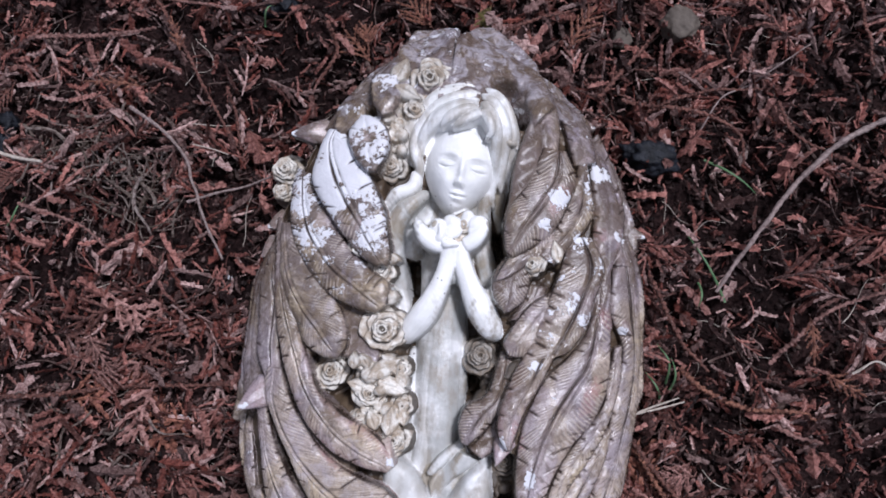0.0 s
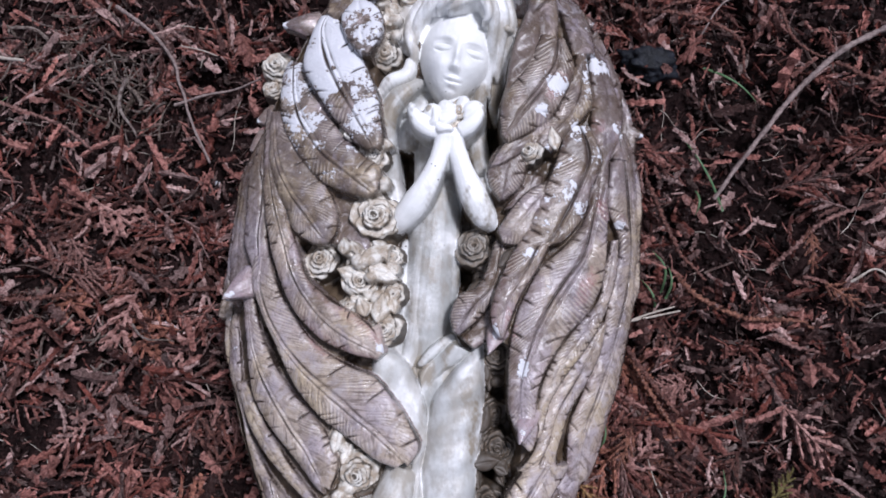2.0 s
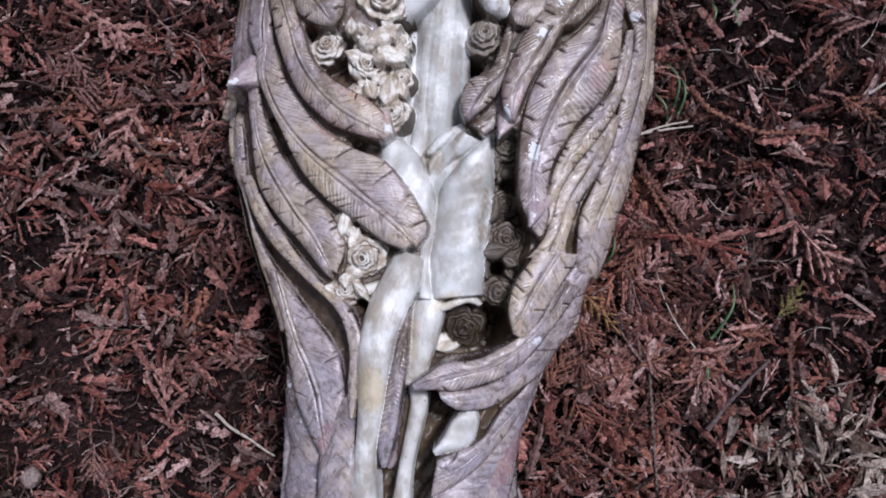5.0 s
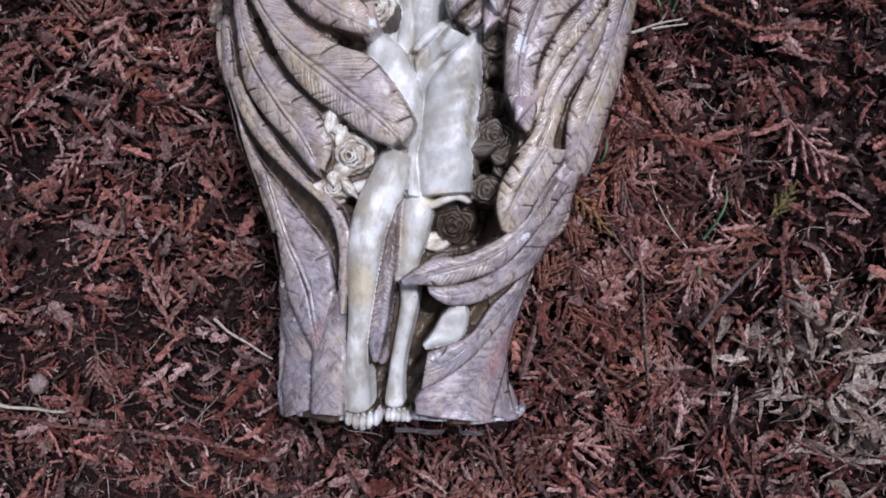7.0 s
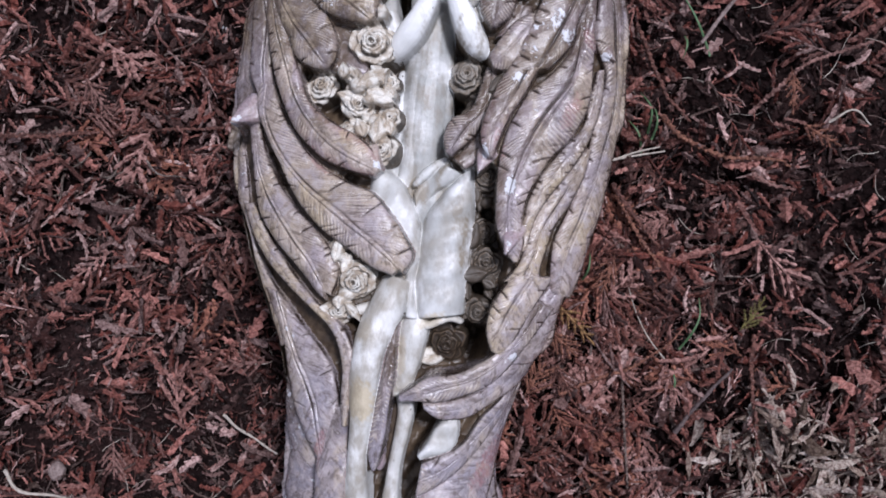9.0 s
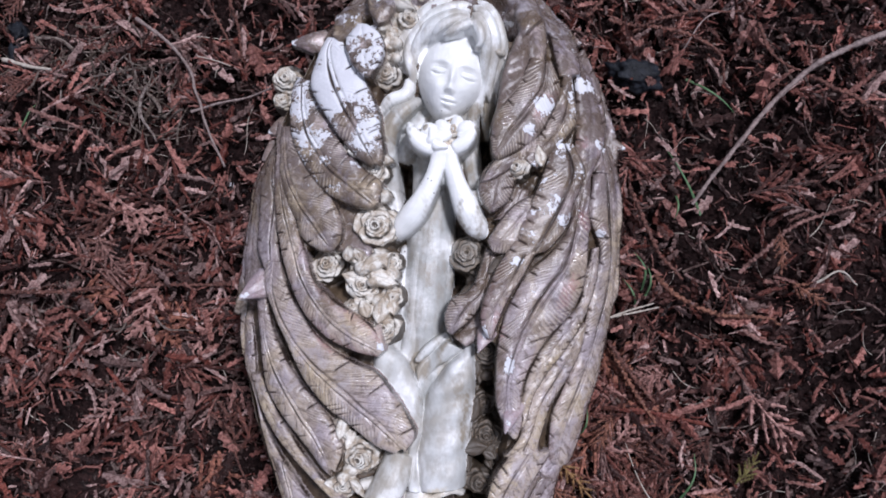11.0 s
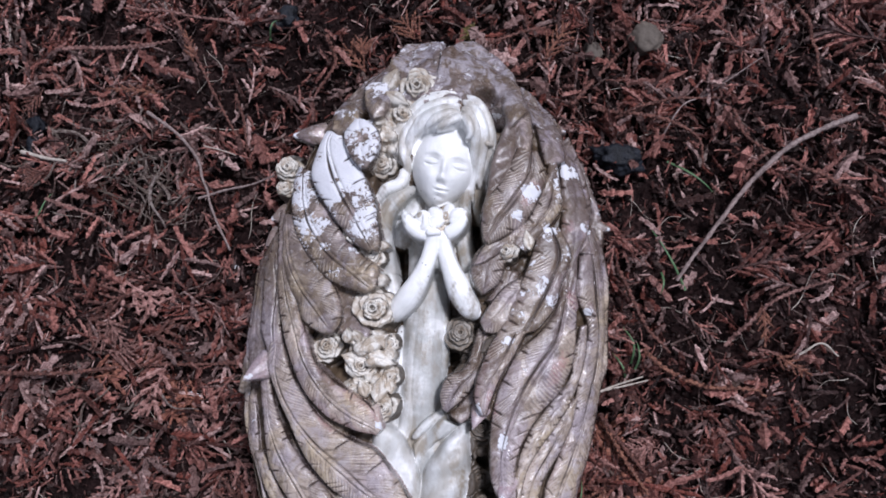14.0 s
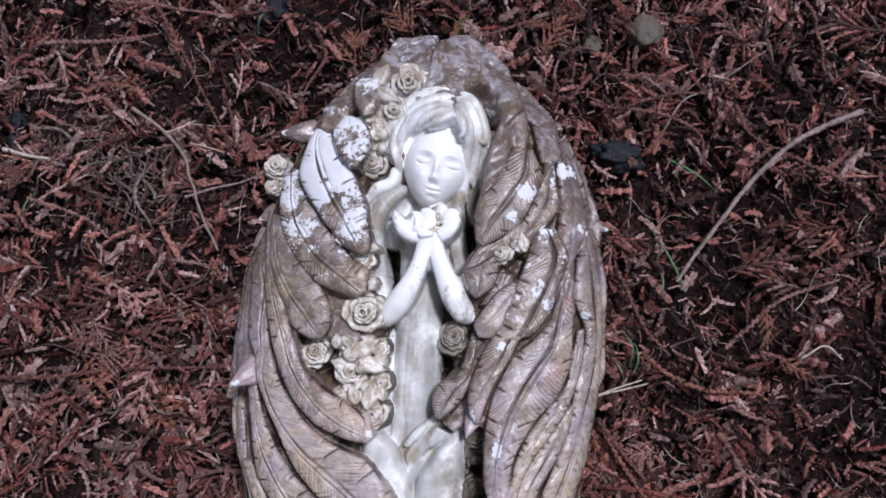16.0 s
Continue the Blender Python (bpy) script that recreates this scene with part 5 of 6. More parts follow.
blot(8, -26, 5, 10, 0, 1, 1, 0.5)
# hair tips and shoulder, darkened by paint for the recess they lie in
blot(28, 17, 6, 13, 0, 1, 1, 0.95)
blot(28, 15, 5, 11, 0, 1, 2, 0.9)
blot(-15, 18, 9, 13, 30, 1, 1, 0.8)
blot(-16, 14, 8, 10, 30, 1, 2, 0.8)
blot(38, -150, 8, 15, -15, 0, 1, 1)
blot(43, -134, 6, 12, -25, 0, 1, 0.8)
blot(-72, -120, 4, 18, 15, 0, 1, 0.9)
blot(-59, -139, 5, 14, 35, 0, 1, 0.9)
blot(-28, -76, 8, 5, -35, 0, 1, 1)
blot(-11, -129, 8, 4, -30, 0, 1, 0.7)


def blots(owner, paint):
    gx = (X0 + (np.arange(COLS) + 0.5) * CELL)[None] * 1000
    gy = (Y0 + (np.arange(ROWS) + 0.5) * CELL)[:, None] * 1000
    ripple = 0.30 * np.sin(gx * 1.1 + 2 * np.sin(gy * 0.7)) * np.sin(gy * 0.9 + 1.5 * np.sin(gx * 0.5)) + 0.15 * np.sin(gx * 2.7 + gy * 1.9)
    for x, y, rx, ry, a, slot, channel, amount in BLOTS:
        dx, dy = gx - x, gy - y
        u, v = (dx * math.cos(a) + dy * math.sin(a)) / rx, (dy * math.cos(a) - dx * math.sin(a)) / ry
        d = np.sqrt(u * u + v * v) + ripple * 0.7
        add = amount * np.clip((1.25 - d) / 0.5, 0, 1) * (owner == slot)
        paint[..., channel] = np.where(add > 0, np.maximum(paint[..., channel], add), paint[..., channel])


def statue():
    z, owner, pat, paint = cast()
    # close pinholes
    for _ in range(4):
        empty = z < 0
        for dy, dx in ((0, 1), (0, -1), (1, 0), (-1, 0)):
            zn = shifted(z, dy, dx)
            take = empty & (zn > 0) & (z < 0) & ((shifted(z, -dy, -dx) > 0) | (_ < 1))
            z = np.where(take, zn, z)
            owner = np.where(take, shifted(owner, dy, dx), owner)
            pat = np.where(take[..., None], shifted(pat, dy, dx), pat)
            paint = np.where(take[..., None], shifted(paint, dy, dx), paint)
    blots(owner, paint)
    inside = z > 0
    low = np.where(inside, z, 0.0)
    closed = spread(spread(low, 7, np.maximum), 7, np.minimum)
    z = np.where(inside, np.maximum(z, closed - np.interp(Y0 + np.arange(ROWS) * CELL, [-0.2, -0.17], [0.0042, 0.0036])[:, None]), z)
    rim = ~inside
    fill = np.where(inside, z, -1.0)
    for _ in range(4):
        fill = np.where(fill > 0, fill, np.maximum.reduce([shifted(fill, 0, 1), shifted(fill, 0, -1), shifted(fill, 1, 0), shifted(fill, -1, 0)]))
    smooth = soften_map(np.where(fill > 0, fill, 0.03), 1)
    worn = soften_map(np.where(fill > 0, fill, 0.03), 14)
    z = np.where(inside, smooth * 0.95 + worn * 0.05, z)
    paint = soften_map(paint, 1)
    # a skirt of cells drops down to the sides
    ring1 = rim & spread(inside, 1, np.maximum).astype(bool)
    z = np.where(ring1, fill - 0.007, z)
    keep = inside | ring1
    iy, ix = np.nonzero(keep)
    index = np.full(keep.shape, -1)
    index[iy, ix] = np.arange(len(iy))
    verts = np.stack([X0 + (ix + 0.5) * CELL, Y0 + (iy + 0.5) * CELL, z[iy, ix]], 1)
    quad = np.stack([index[:-1, :-1], index[:-1, 1:], index[1:, 1:], index[1:, :-1]], -1).reshape(-1, 4)
    slot = owner[:-1, :-1].ravel()
    good = (quad >= 0).all(1)
    quad, slot = quad[good], slot[good]
    base = len(verts)
    V = np.vstack([verts, shell_verts])
    me = bpy.data.meshes.new("angel_statue")
    me.from_pydata(V.tolist(), [], quad.tolist() + [tuple(i + base for i in f) for f in shell_faces])
    for m in SLOTS:
        me.materials.append(m)
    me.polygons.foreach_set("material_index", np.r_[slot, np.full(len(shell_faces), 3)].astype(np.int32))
    me.polygons.foreach_set("use_smooth", [True] * len(me.polygons))
    extra = len(shell_verts)
    me.attributes.new("pat", "FLOAT_VECTOR", "POINT").data.foreach_set("vector", np.vstack([pat[iy, ix], np.zeros((extra, 3))]).ravel())
    me.attributes.new("paint", "FLOAT_COLOR", "POINT").data.foreach_set("color", np.vstack([paint[iy, ix], np.zeros((extra, 4))]).ravel())
    return tagged(new("angel_statue", me), "weathered resin angel statue with roses lying on dead foliage", "statue")


statue()


# ---- litter on the ground ----
pick = np.random.default_rng(11)
AREA = (-0.32, 0.30, -0.36, 0.21)


def footprint(x, y, grow=0.0):
    """True where the statue rests."""
    a, b = along(EDGE_LEFT, y), along(EDGE_RIGHT, y)
    return (x > a * 0.9 - grow) & (x < b * 0.9 + grow) & (y < 0.105 + grow) & (y > -0.245 - grow)


BARE_SOIL = [(0.165, -0.035, 0.045), (0.225, -0.09, 0.05), (0.13, 0.03, 0.03), (-0.09, -0.155, 0.03), (-0.12, 0.02, 0.03), (0.20, -0.13, 0.03), (0.185, 0.030, 0.040), (0.195, 0.098, 0.030), (-0.078, 0.118, 0.028), (-0.105, 0.088, 0.022), (-0.06, 0.14, 0.02), (-0.16, -0.02, 0.016), (-0.235, 0.03, 0.02), (-0.13, 0.075, 0.016), (-0.18, -0.105, 0.014), (-0.145, 0.112, 0.028), (-0.044, 0.150, 0.030), (0.193, -0.165, 0.030), (-0.205, 0.145, 0.022), (-0.225, 0.085, 0.02), (-0.17, 0.125, 0.018), (0.235, -0.045, 0.03), (0.205, -0.02, 0.025), (-0.195, -0.185, 0.022), (-0.15, -0.215, 0.020), (-0.115, -0.25, 0.018), (-0.205, -0.13, 0.018), (-0.165, 0.03, 0.02), (-0.215, 0.0, 0.018), (0.13, -0.225, 0.02), (0.150, 0.010, 0.022)]


def scatter(count, keep_bare=0.25, area=AREA):
    """Places for litter: sparser over the bare patches of soil, none under the statue."""
    out = []
    have = 0
    while have < count:
        x, y = pick.uniform(area[0], area[1], count), pick.uniform(area[2], area[3], count)
        chance = np.ones(count)
        for cx, cy, r in BARE_SOIL:
            chance = np.minimum(chance, keep_bare + (1 - keep_bare) * np.clip((np.hypot(x - cx, y - cy) / r - 0.6) / 0.6, 0, 1))
        ok = (pick.uniform(0, 1, count) < chance) & ~footprint(x, y, -0.006)
        out.append(np.stack([x[ok], y[ok]], 1))
        have += ok.sum()
    return np.vstack(out)[:count]


def turned(count, lay):
    """Random turns: any heading, a tilt of about lay degrees, any side up."""
    a, b, c = pick.uniform(0, 2 * np.pi, count), radians(lay) * pick.normal(0, 1, count), radians(lay * 1.6) * pick.normal(0, 1, count)
    ca, sa, cb, sb, cc, sc = np.cos(a), np.sin(a), np.cos(b), np.sin(b), np.cos(c), np.sin(c)
    o, i = np.zeros(count), np.ones(count)
    Z = np.stack([ca, -sa, o, sa, ca, o, o, o, i], 1).reshape(-1, 3, 3)
    Y = np.stack([cb, o, sb, o, i, o, -sb, o, cb], 1).reshape(-1, 3, 3)
    X = np.stack([i, o, o, o, cc, -sc, o, sc, cc], 1).reshape(-1, 3, 3)
    return Z @ Y @ X


def strew(name, shapes, count, sizes, lay, depth, material, label, category, keep_bare=0.25, spots=None):
    """Many small pieces in one mesh; each is one of the shapes, turned and laid on the soil."""
    spots = scatter(count, keep_bare) if spots is None else spots
    count = len(spots)
    which = pick.integers(0, len(shapes), count)
    size = pick.uniform(*sizes, count) * pick.choice([0.6, 0.8, 1.0, 1.0, 1.25], count)
    R = turned(count, lay)
    z = height(spots[:, 0], spots[:, 1]) + pick.uniform(*depth, count)
    verts, faces, base = [], [], 0
    for k, (sv, sf) in enumerate(shapes):
        idx = np.nonzero(which == k)[0]
        if not len(idx):
            continue
        stretch = np.stack([pick.uniform(0.8, 1.25, len(idx)), pick.uniform(0.75, 1.3, len(idx)), np.ones(len(idx))], 1)
        local = sv[None] * stretch[:, None] * size[idx, None, None]
        w = np.einsum("nij,nkj->nki", R[idx], local)
        w[..., 0] += spots[idx, 0, None]
        w[..., 1] += spots[idx, 1, None]
        w[..., 2] += z[idx, None]
        verts.append(w.reshape(-1, 3))
        sf = np.asarray(sf)
        faces.append((sf[None] + (base + np.arange(len(idx)) * len(sv))[:, None, None]).reshape(-1, sf.shape[1]))
        base += len(idx) * len(sv)
    V, F = np.vstack(verts), np.vstack(faces)
    me = bpy.data.meshes.new(name)
    me.vertices.add(len(V))
    me.vertices.foreach_set("co", V.ravel())
    k = F.shape[1]
    me.loops.add(F.size)
    me.loops.foreach_set("vertex_index", F.ravel().astype(np.int32))
    me.polygons.add(len(F))
    me.polygons.foreach_set("loop_start", np.arange(0, F.size, k, dtype=np.int32))
    me.update(calc_edges=True)
    me.validate()
    me.materials.append(material)
    me.polygons.foreach_set("use_smooth", [False] * len(me.polygons))
    return tagged(new(name, me), label, category, kind="stuff")


def shoot(stations, width, bend, seed):
    """A flat branchlet of overlapping scale leaves, one unit long: toothed edges and a raised middle."""
    r = random.Random(seed)
    v, f = [], []
    for i in range(stations):
        t = i / (stations - 1)
        w = width * (0.55 + 0.45 * math.sin(math.pi * min(0.93, t + 0.16))) * (1.0 if i % 2 else 0.5)
        if i in (0, stations - 1):
            w *= 0.4
        y = bend * (t - 0.5) ** 2 + r.uniform(-0.01, 0.01)
        z = 0.10 * math.sin(t * 3.1) * r.uniform(0.2, 1) * abs(bend) * 2
        sl = 0.07 if i % 2 else -0.01
        v += [(t - 0.5 + sl, y - w, z - width * 0.25), (t - 0.5, y, z + width * (0.42 if i % 2 else 0.25)), (t - 0.5 + sl, y + w, z - width * 0.25)]
    for i in range(stations - 1):
        a = 3 * i
        f += [(a, a + 1, a + 4), (a, a + 4, a + 3), (a + 1, a + 2, a + 5), (a + 1, a + 5, a + 4)]
    return np.array(v), f


def spray(seed, arms):
    """A flat fan of branchlets from one stem."""
    r = random.Random(seed)
    v, f = [], []

    def limbed(x, y, turn, size, wide):
        sv, sf = shoot(7, wide / size, r.uniform(-0.25, 0.25), r.random())
        c, s_ = math.cos(turn), math.sin(turn)
        base = len(v)
        for p in sv:
            px, py = (p[0] + 0.5) * size, p[1] * size
            v.append((x + px * c - py * s_, y + px * s_ + py * c, p[2] * size + r.uniform(-0.004, 0.004)))
        f.extend(tuple(i + base for i in t) for t in sf)

    limbed(-0.5, 0, 0, 1.0, 0.035)
    for i in range(arms):
        t = 0.12 + 0.68 * i / arms
        limbed(t - 0.5, 0, (1 if i % 2 else -1) * r.uniform(0.45, 0.85), (0.62 - 0.35 * t) * r.uniform(0.7, 1.1), r.uniform(0.042, 0.062))
    return np.array(v), f


def chip(seed):
    """A small flat scrap with an uneven outline."""
    r = random.Random(seed)
    n = 6
    v = [((math.cos(k * math.tau / n) * r.uniform(0.25, 0.6)), math.sin(k * math.tau / n) * r.uniform(0.06, 0.22), r.uniform(-0.05, 0.05)) for k in range(n)]
    v += [(0, 0, 0.07), (0, 0, -0.05)]
    return np.array(v), [t for k in range(n) for t in ((k, (k + 1) % n, n), ((k + 1) % n, k, n + 1))]


def crumb(seed):
    """A small clod."""
    bm = bmesh.new()
    bmesh.ops.create_icosphere(bm, subdivisions=1, radius=0.5)
    r = random.Random(seed)
    for w in bm.verts:
        w.co *= r.uniform(0.35, 1.4)
        w.co.z *= 0.8
    v, f = np.array([w.co[:] for w in bm.verts]), [tuple(q.index for q in p.verts) for p in bm.faces]
    bm.free()
    return v, f


def straw(seed, thick):
    """A thin curved stem, one unit long."""
    r = random.Random(seed)
    b1, b2 = r.uniform(-0.7, 0.7), r.uniform(-1.6, 1.6)
    t = np.linspace(0, 1, 8)
    path = np.stack([t - 0.5, b1 * (t - 0.5) ** 2 + b2 * (t - 0.5) ** 3, 0.12 * np.sin(t * 3) * r.uniform(-1, 1)], 1)
    v = pipe(path, thick * (1 - 0.55 * t), 5)
    f = []
    for a, b, c, d in sheet_faces(8, 5, True):
        f += [(a, b, c), (a, c, d)]
    return v, f


def blade_scrap(seed):
    """A bleached, twisted blade of grass, one unit long."""
    r = random.Random(seed)
    n = 9
    t = np.linspace(0, 1, n)
    bend, curl, wide = r.uniform(-1.1, 1.1), r.uniform(-2.2, 2.2), r.uniform(0.06, 0.16)
    c = np.stack([t - 0.5, bend * (t - 0.5) ** 2, 0.25 * np.sin(t * 2.5) * r.uniform(0, 1)], 1)
    a = curl * t
    w = wide * np.sin(np.pi * np.clip(t, 0.08, 0.95)) ** 0.7
    off = np.stack([0 * t, np.cos(a) * w, np.sin(a) * w], 1)
    v = np.concatenate([c - off, c + (0, 0, 0.02), c + off])
    f = []
    for k in (0, n):
        for i in range(n - 1):
            f += [(k + i, k + i + 1, k + n + i + 1), (k + i, k + n + i + 1, k + n + i)]
    return v, f


SHOOTS = [shoot(n, w, b, i) for i, (n, w, b) in enumerate([(9, 0.10, 0.2), (11, 0.075, -0.3), (9, 0.13, 0.1), (7, 0.17, -0.15), (11, 0.07, 0.5), (9, 0.11, -0.1), (7, 0.20, 0.15), (11, 0.06, -0.5)])]
BROAD = [shoot(n, w, b, 60 + i) for i, (n, w, b) in enumerate([(9, 0.12, 0.2), (9, 0.15, -0.3), (7, 0.20, 0.1), (7, 0.24, -0.15), (9, 0.13, 0.4), (9, 0.17, -0.1), (11, 0.09, -0.4)])]
strew("soil_crumbs", [crumb(i) for i in range(4)] + [chip(90 + i) for i in range(5)], 30000, (0.0012, 0.0042), 40, (-0.002, 0.004), CRUMB, "dark crumbs of damp soil among the litter", "soil", 1.0)
strew("conifer_litter", SHOOTS, 10500, (0.005, 0.012), 32, (-0.001, 0.007), LITTER, "reddish brown dead scale-leaf conifer foliage strewn on soil", "leaf litter", 0.5)
strew("upper_conifer_litter", BROAD, 5000, (0.007, 0.020), 32, (0.004, 0.017), LITTER, "reddish brown dead conifer shoots lying uppermost", "leaf litter", 0.42)
outer = pick.normal((0.0, -0.07), 0.42, (16000, 2))
outer = outer[(outer[:, 0] < AREA[0]) | (outer[:, 0] > AREA[1]) | (outer[:, 1] < AREA[2]) | (outer[:, 1] > AREA[3])]
strew("outer_conifer_litter", SHOOTS, 0, (0.008, 0.020), 22, (0.0, 0.009), LITTER, "reddish brown dead conifer foliage strewn farther out", "leaf litter", spots=outer)
strew("litter_bits", [chip(120 + i) for i in range(5)], 7000, (0.003, 0.0065), 45, (0.001, 0.013), LITTER, "broken bits of dead reddish brown conifer leaves", "leaf litter", 0.7)
strew("litter_scraps", [chip(i) for i in range(7)], 3800, (0.003, 0.010), 28, (0.001, 0.010), GREY, "grey brown scraps of dry leaf and bark", "leaf litter", 0.4)
strew("broken_stems", [straw(i, 0.022) for i in range(7)], 950, (0.009, 0.028), 13, (0.003, 0.009), GREY, "thin grey brown broken stems in the litter", "stems", 0.5)
strew("fine_moss_strands", [straw(20 + i, 0.012) for i in range(5)], 430, (0.008, 0.024), 18, (0.003, 0.010), BARK["pale"], "thin pale dry strands in the litter", "stems", 0.5)
strew("fallen_sprays", [spray(i, 5 + i % 4) for i in range(8)], 720, (0.015, 0.038), 15, (0.006, 0.015), LITTER, "small flat brown sprays of dead conifer foliage", "leaf litter", 0.14)
near = np.vstack([pick.normal((cx, cy), sd, (k, 2)) for cx, cy, sd, k in ((0.085, -0.165, 0.024, 34), (0.10, -0.12, 0.020, 22), (0.09, -0.21, 0.024, 26), (0.13, -0.19, 0.026, 24), (-0.175, -0.05, 0.02, 18), (0.04, -0.27, 0.03, 20), (-0.13, -0.13, 0.03, 16))])
near = near[~footprint(near[:, 0], near[:, 1], -0.004)]
def conifer_spray(seed, material):
    """A fan of branchlets one unit long; stem and branchlets are its parts."""
    r = random.Random(seed)
    top = new("conifer_spray")
    tagged(top, "rusty flat spray of dead conifer foliage lying on the litter", "conifer spray", "fallen conifer sprays")

    def piece(name, x, turn, size, wide):
        sv, sf = shoot(7, wide / size, r.uniform(-0.25, 0.25), r.random())
        c, s_ = math.cos(turn), math.sin(turn)
        px, py = (sv[:, 0] + 0.5) * size, sv[:, 1] * size
        mesh_object(name, np.stack([x + px * c - py * s_, px * s_ + py * c, sv[:, 2] * size + r.uniform(-0.01, 0.01)], 1), sf, material, top, smooth=False)

    piece("stem", -0.5, 0, 1.0, 0.035)
    arms = 5 + seed % 3
    for i in range(arms):
        t = 0.12 + 0.68 * i / arms
        piece("branchlet", t - 0.5, (1 if i % 2 else -1) * r.uniform(0.45, 0.85), (0.62 - 0.35 * t) * r.uniform(0.7, 1.1), r.uniform(0.042, 0.066))
    return top


SPRAY_TONES = [foliage_material("red_spray_foliage", (0.25, 0.098, 0.072), (0.12, 0.046, 0.036), 0.03), foliage_material("rust_spray_foliage", (0.36, 0.150, 0.098), (0.18, 0.070, 0.048), 0.03),
               foliage_material("pinkish_spray_foliage", (0.38, 0.200, 0.168), (0.20, 0.095, 0.078), 0.03), foliage_material("dark_red_foliage", (0.095, 0.032, 0.024), (0.040, 0.014, 0.011), 0.03), foliage_material("brown_spray_foliage", (0.17, 0.078, 0.060), (0.075, 0.030, 0.024), 0.03),
               foliage_material("pale_pink_foliage", (0.50, 0.290, 0.250), (0.30, 0.150, 0.125), 0.03)]
makes = [conifer_spray(30 + i, SPRAY_TONES[i]) for i in range(6)]
for k, (x, y) in enumerate(near):
    size = pick.uniform(0.018, 0.038)
    m = Matrix.LocRotScale((x, y, float(height(x, y)) + pick.uniform(0.008, 0.015)), Euler((radians(pick.normal(0, 14)), radians(pick.normal(0, 9)), pick.uniform(0, 6.28))), None)
    ob = makes[k] if k < 6 else copy_thing(makes[k % 6], m)
    ob.matrix_basis = m @ Matrix.Diagonal((size, size * pick.uniform(0.8, 1.25), size, 1))
# pale dry grass by the foot of the statue, and a grey mossy patch near its head
clump = np.vstack([pick.normal((cx, cy), sd, (k, 2)) for cx, cy, sd, k in ((0.180, -0.205, 0.012, 80), (0.203, -0.235, 0.014, 130), (0.163, -0.228, 0.012, 70), (0.203, -0.262, 0.010, 70), (0.225, -0.208, 0.011, 64))])
strew("dry_grass", [blade_scrap(40 + i) for i in range(8)], 0, (0.009, 0.022), 38, (0.007, 0.018), STRAW, "pale bleached tufts of dry grass", "dry grass", spots=clump)
clump = np.vstack([pick.normal((cx, cy), sd, (k, 2)) for cx, cy, sd, k in ((-0.185, 0.052, 0.016, 60), (-0.212, 0.066, 0.014, 34), (-0.160, 0.040, 0.012, 34), (-0.20, -0.075, 0.014, 12), (-0.17, -0.09, 0.014, 12))])
strew("dry_moss", [straw(50 + i, 0.035) for i in range(3)], 0, (0.010, 0.026), 24, (0.007, 0.016), litter_material("grey_green_moss", (0.15, 0.118, 0.094), (0.26, 0.215, 0.185), (0.10, 0.075, 0.055), (0.33, 0.28, 0.25)),
      "grey green strands of dry moss and grass", "dry moss", spots=clump)


# ---- single twigs, fronds, grass and stones ----
def rooted(points, lift):
    p, length = spline(np.array(points, float) / 1000, max(12, int(sum(math.dist(a, b) for a, b in zip(points, points[1:])) / 1.1)))
    return np.c_[p, height(p[:, 0], p[:, 1]) + lift], length


def scaly_twig(tone, radius, points, label):
    """A fallen shoot clad in overlapping scale leaves that alternate from side to side."""
    path, _ = rooted(points, 0.0165 + pick.uniform(0, 0.002))
    n = len(path)
    path[:, 2] += 0.0012 * np.sin(np.linspace(0, 5, n) + radius)
    tan = np.gradient(path, axis=0)
    tan /= np.linalg.norm(tan, axis=1)[:, None]
    side = np.cross(tan, (0, 0, 1.0))
    fine, m = [], n * 3
    t = np.linspace(0, n - 1, m)
    pth = np.stack([np.interp(t, np.arange(n), path[:, k]) for k in range(3)], 1)
    sd = np.stack([np.interp(t, np.arange(n), side[:, k]) for k in range(3)], 1)
    cycle = np.arange(m) // 5
    saw = (np.arange(m) % 5) / 4
    r = radius / 1000 * (0.66 + 0.46 * saw) * (1 - 0.45 * (t / n) ** 2)
    pth = pth + sd * (np.where(cycle % 2, 1, -1) * radius / 1000 * 0.20 * saw)[:, None]
    v = pipe(pth, r, 6, 0.62)
    ob = mesh_object("conifer_twig", v, sheet_faces(m, 6, True) + [tuple(range(6)), tuple(reversed(range((m - 1) * 6, m * 6)))], TONES[tone])
    return tagged(ob, label, "twig", "fallen conifer twigs")


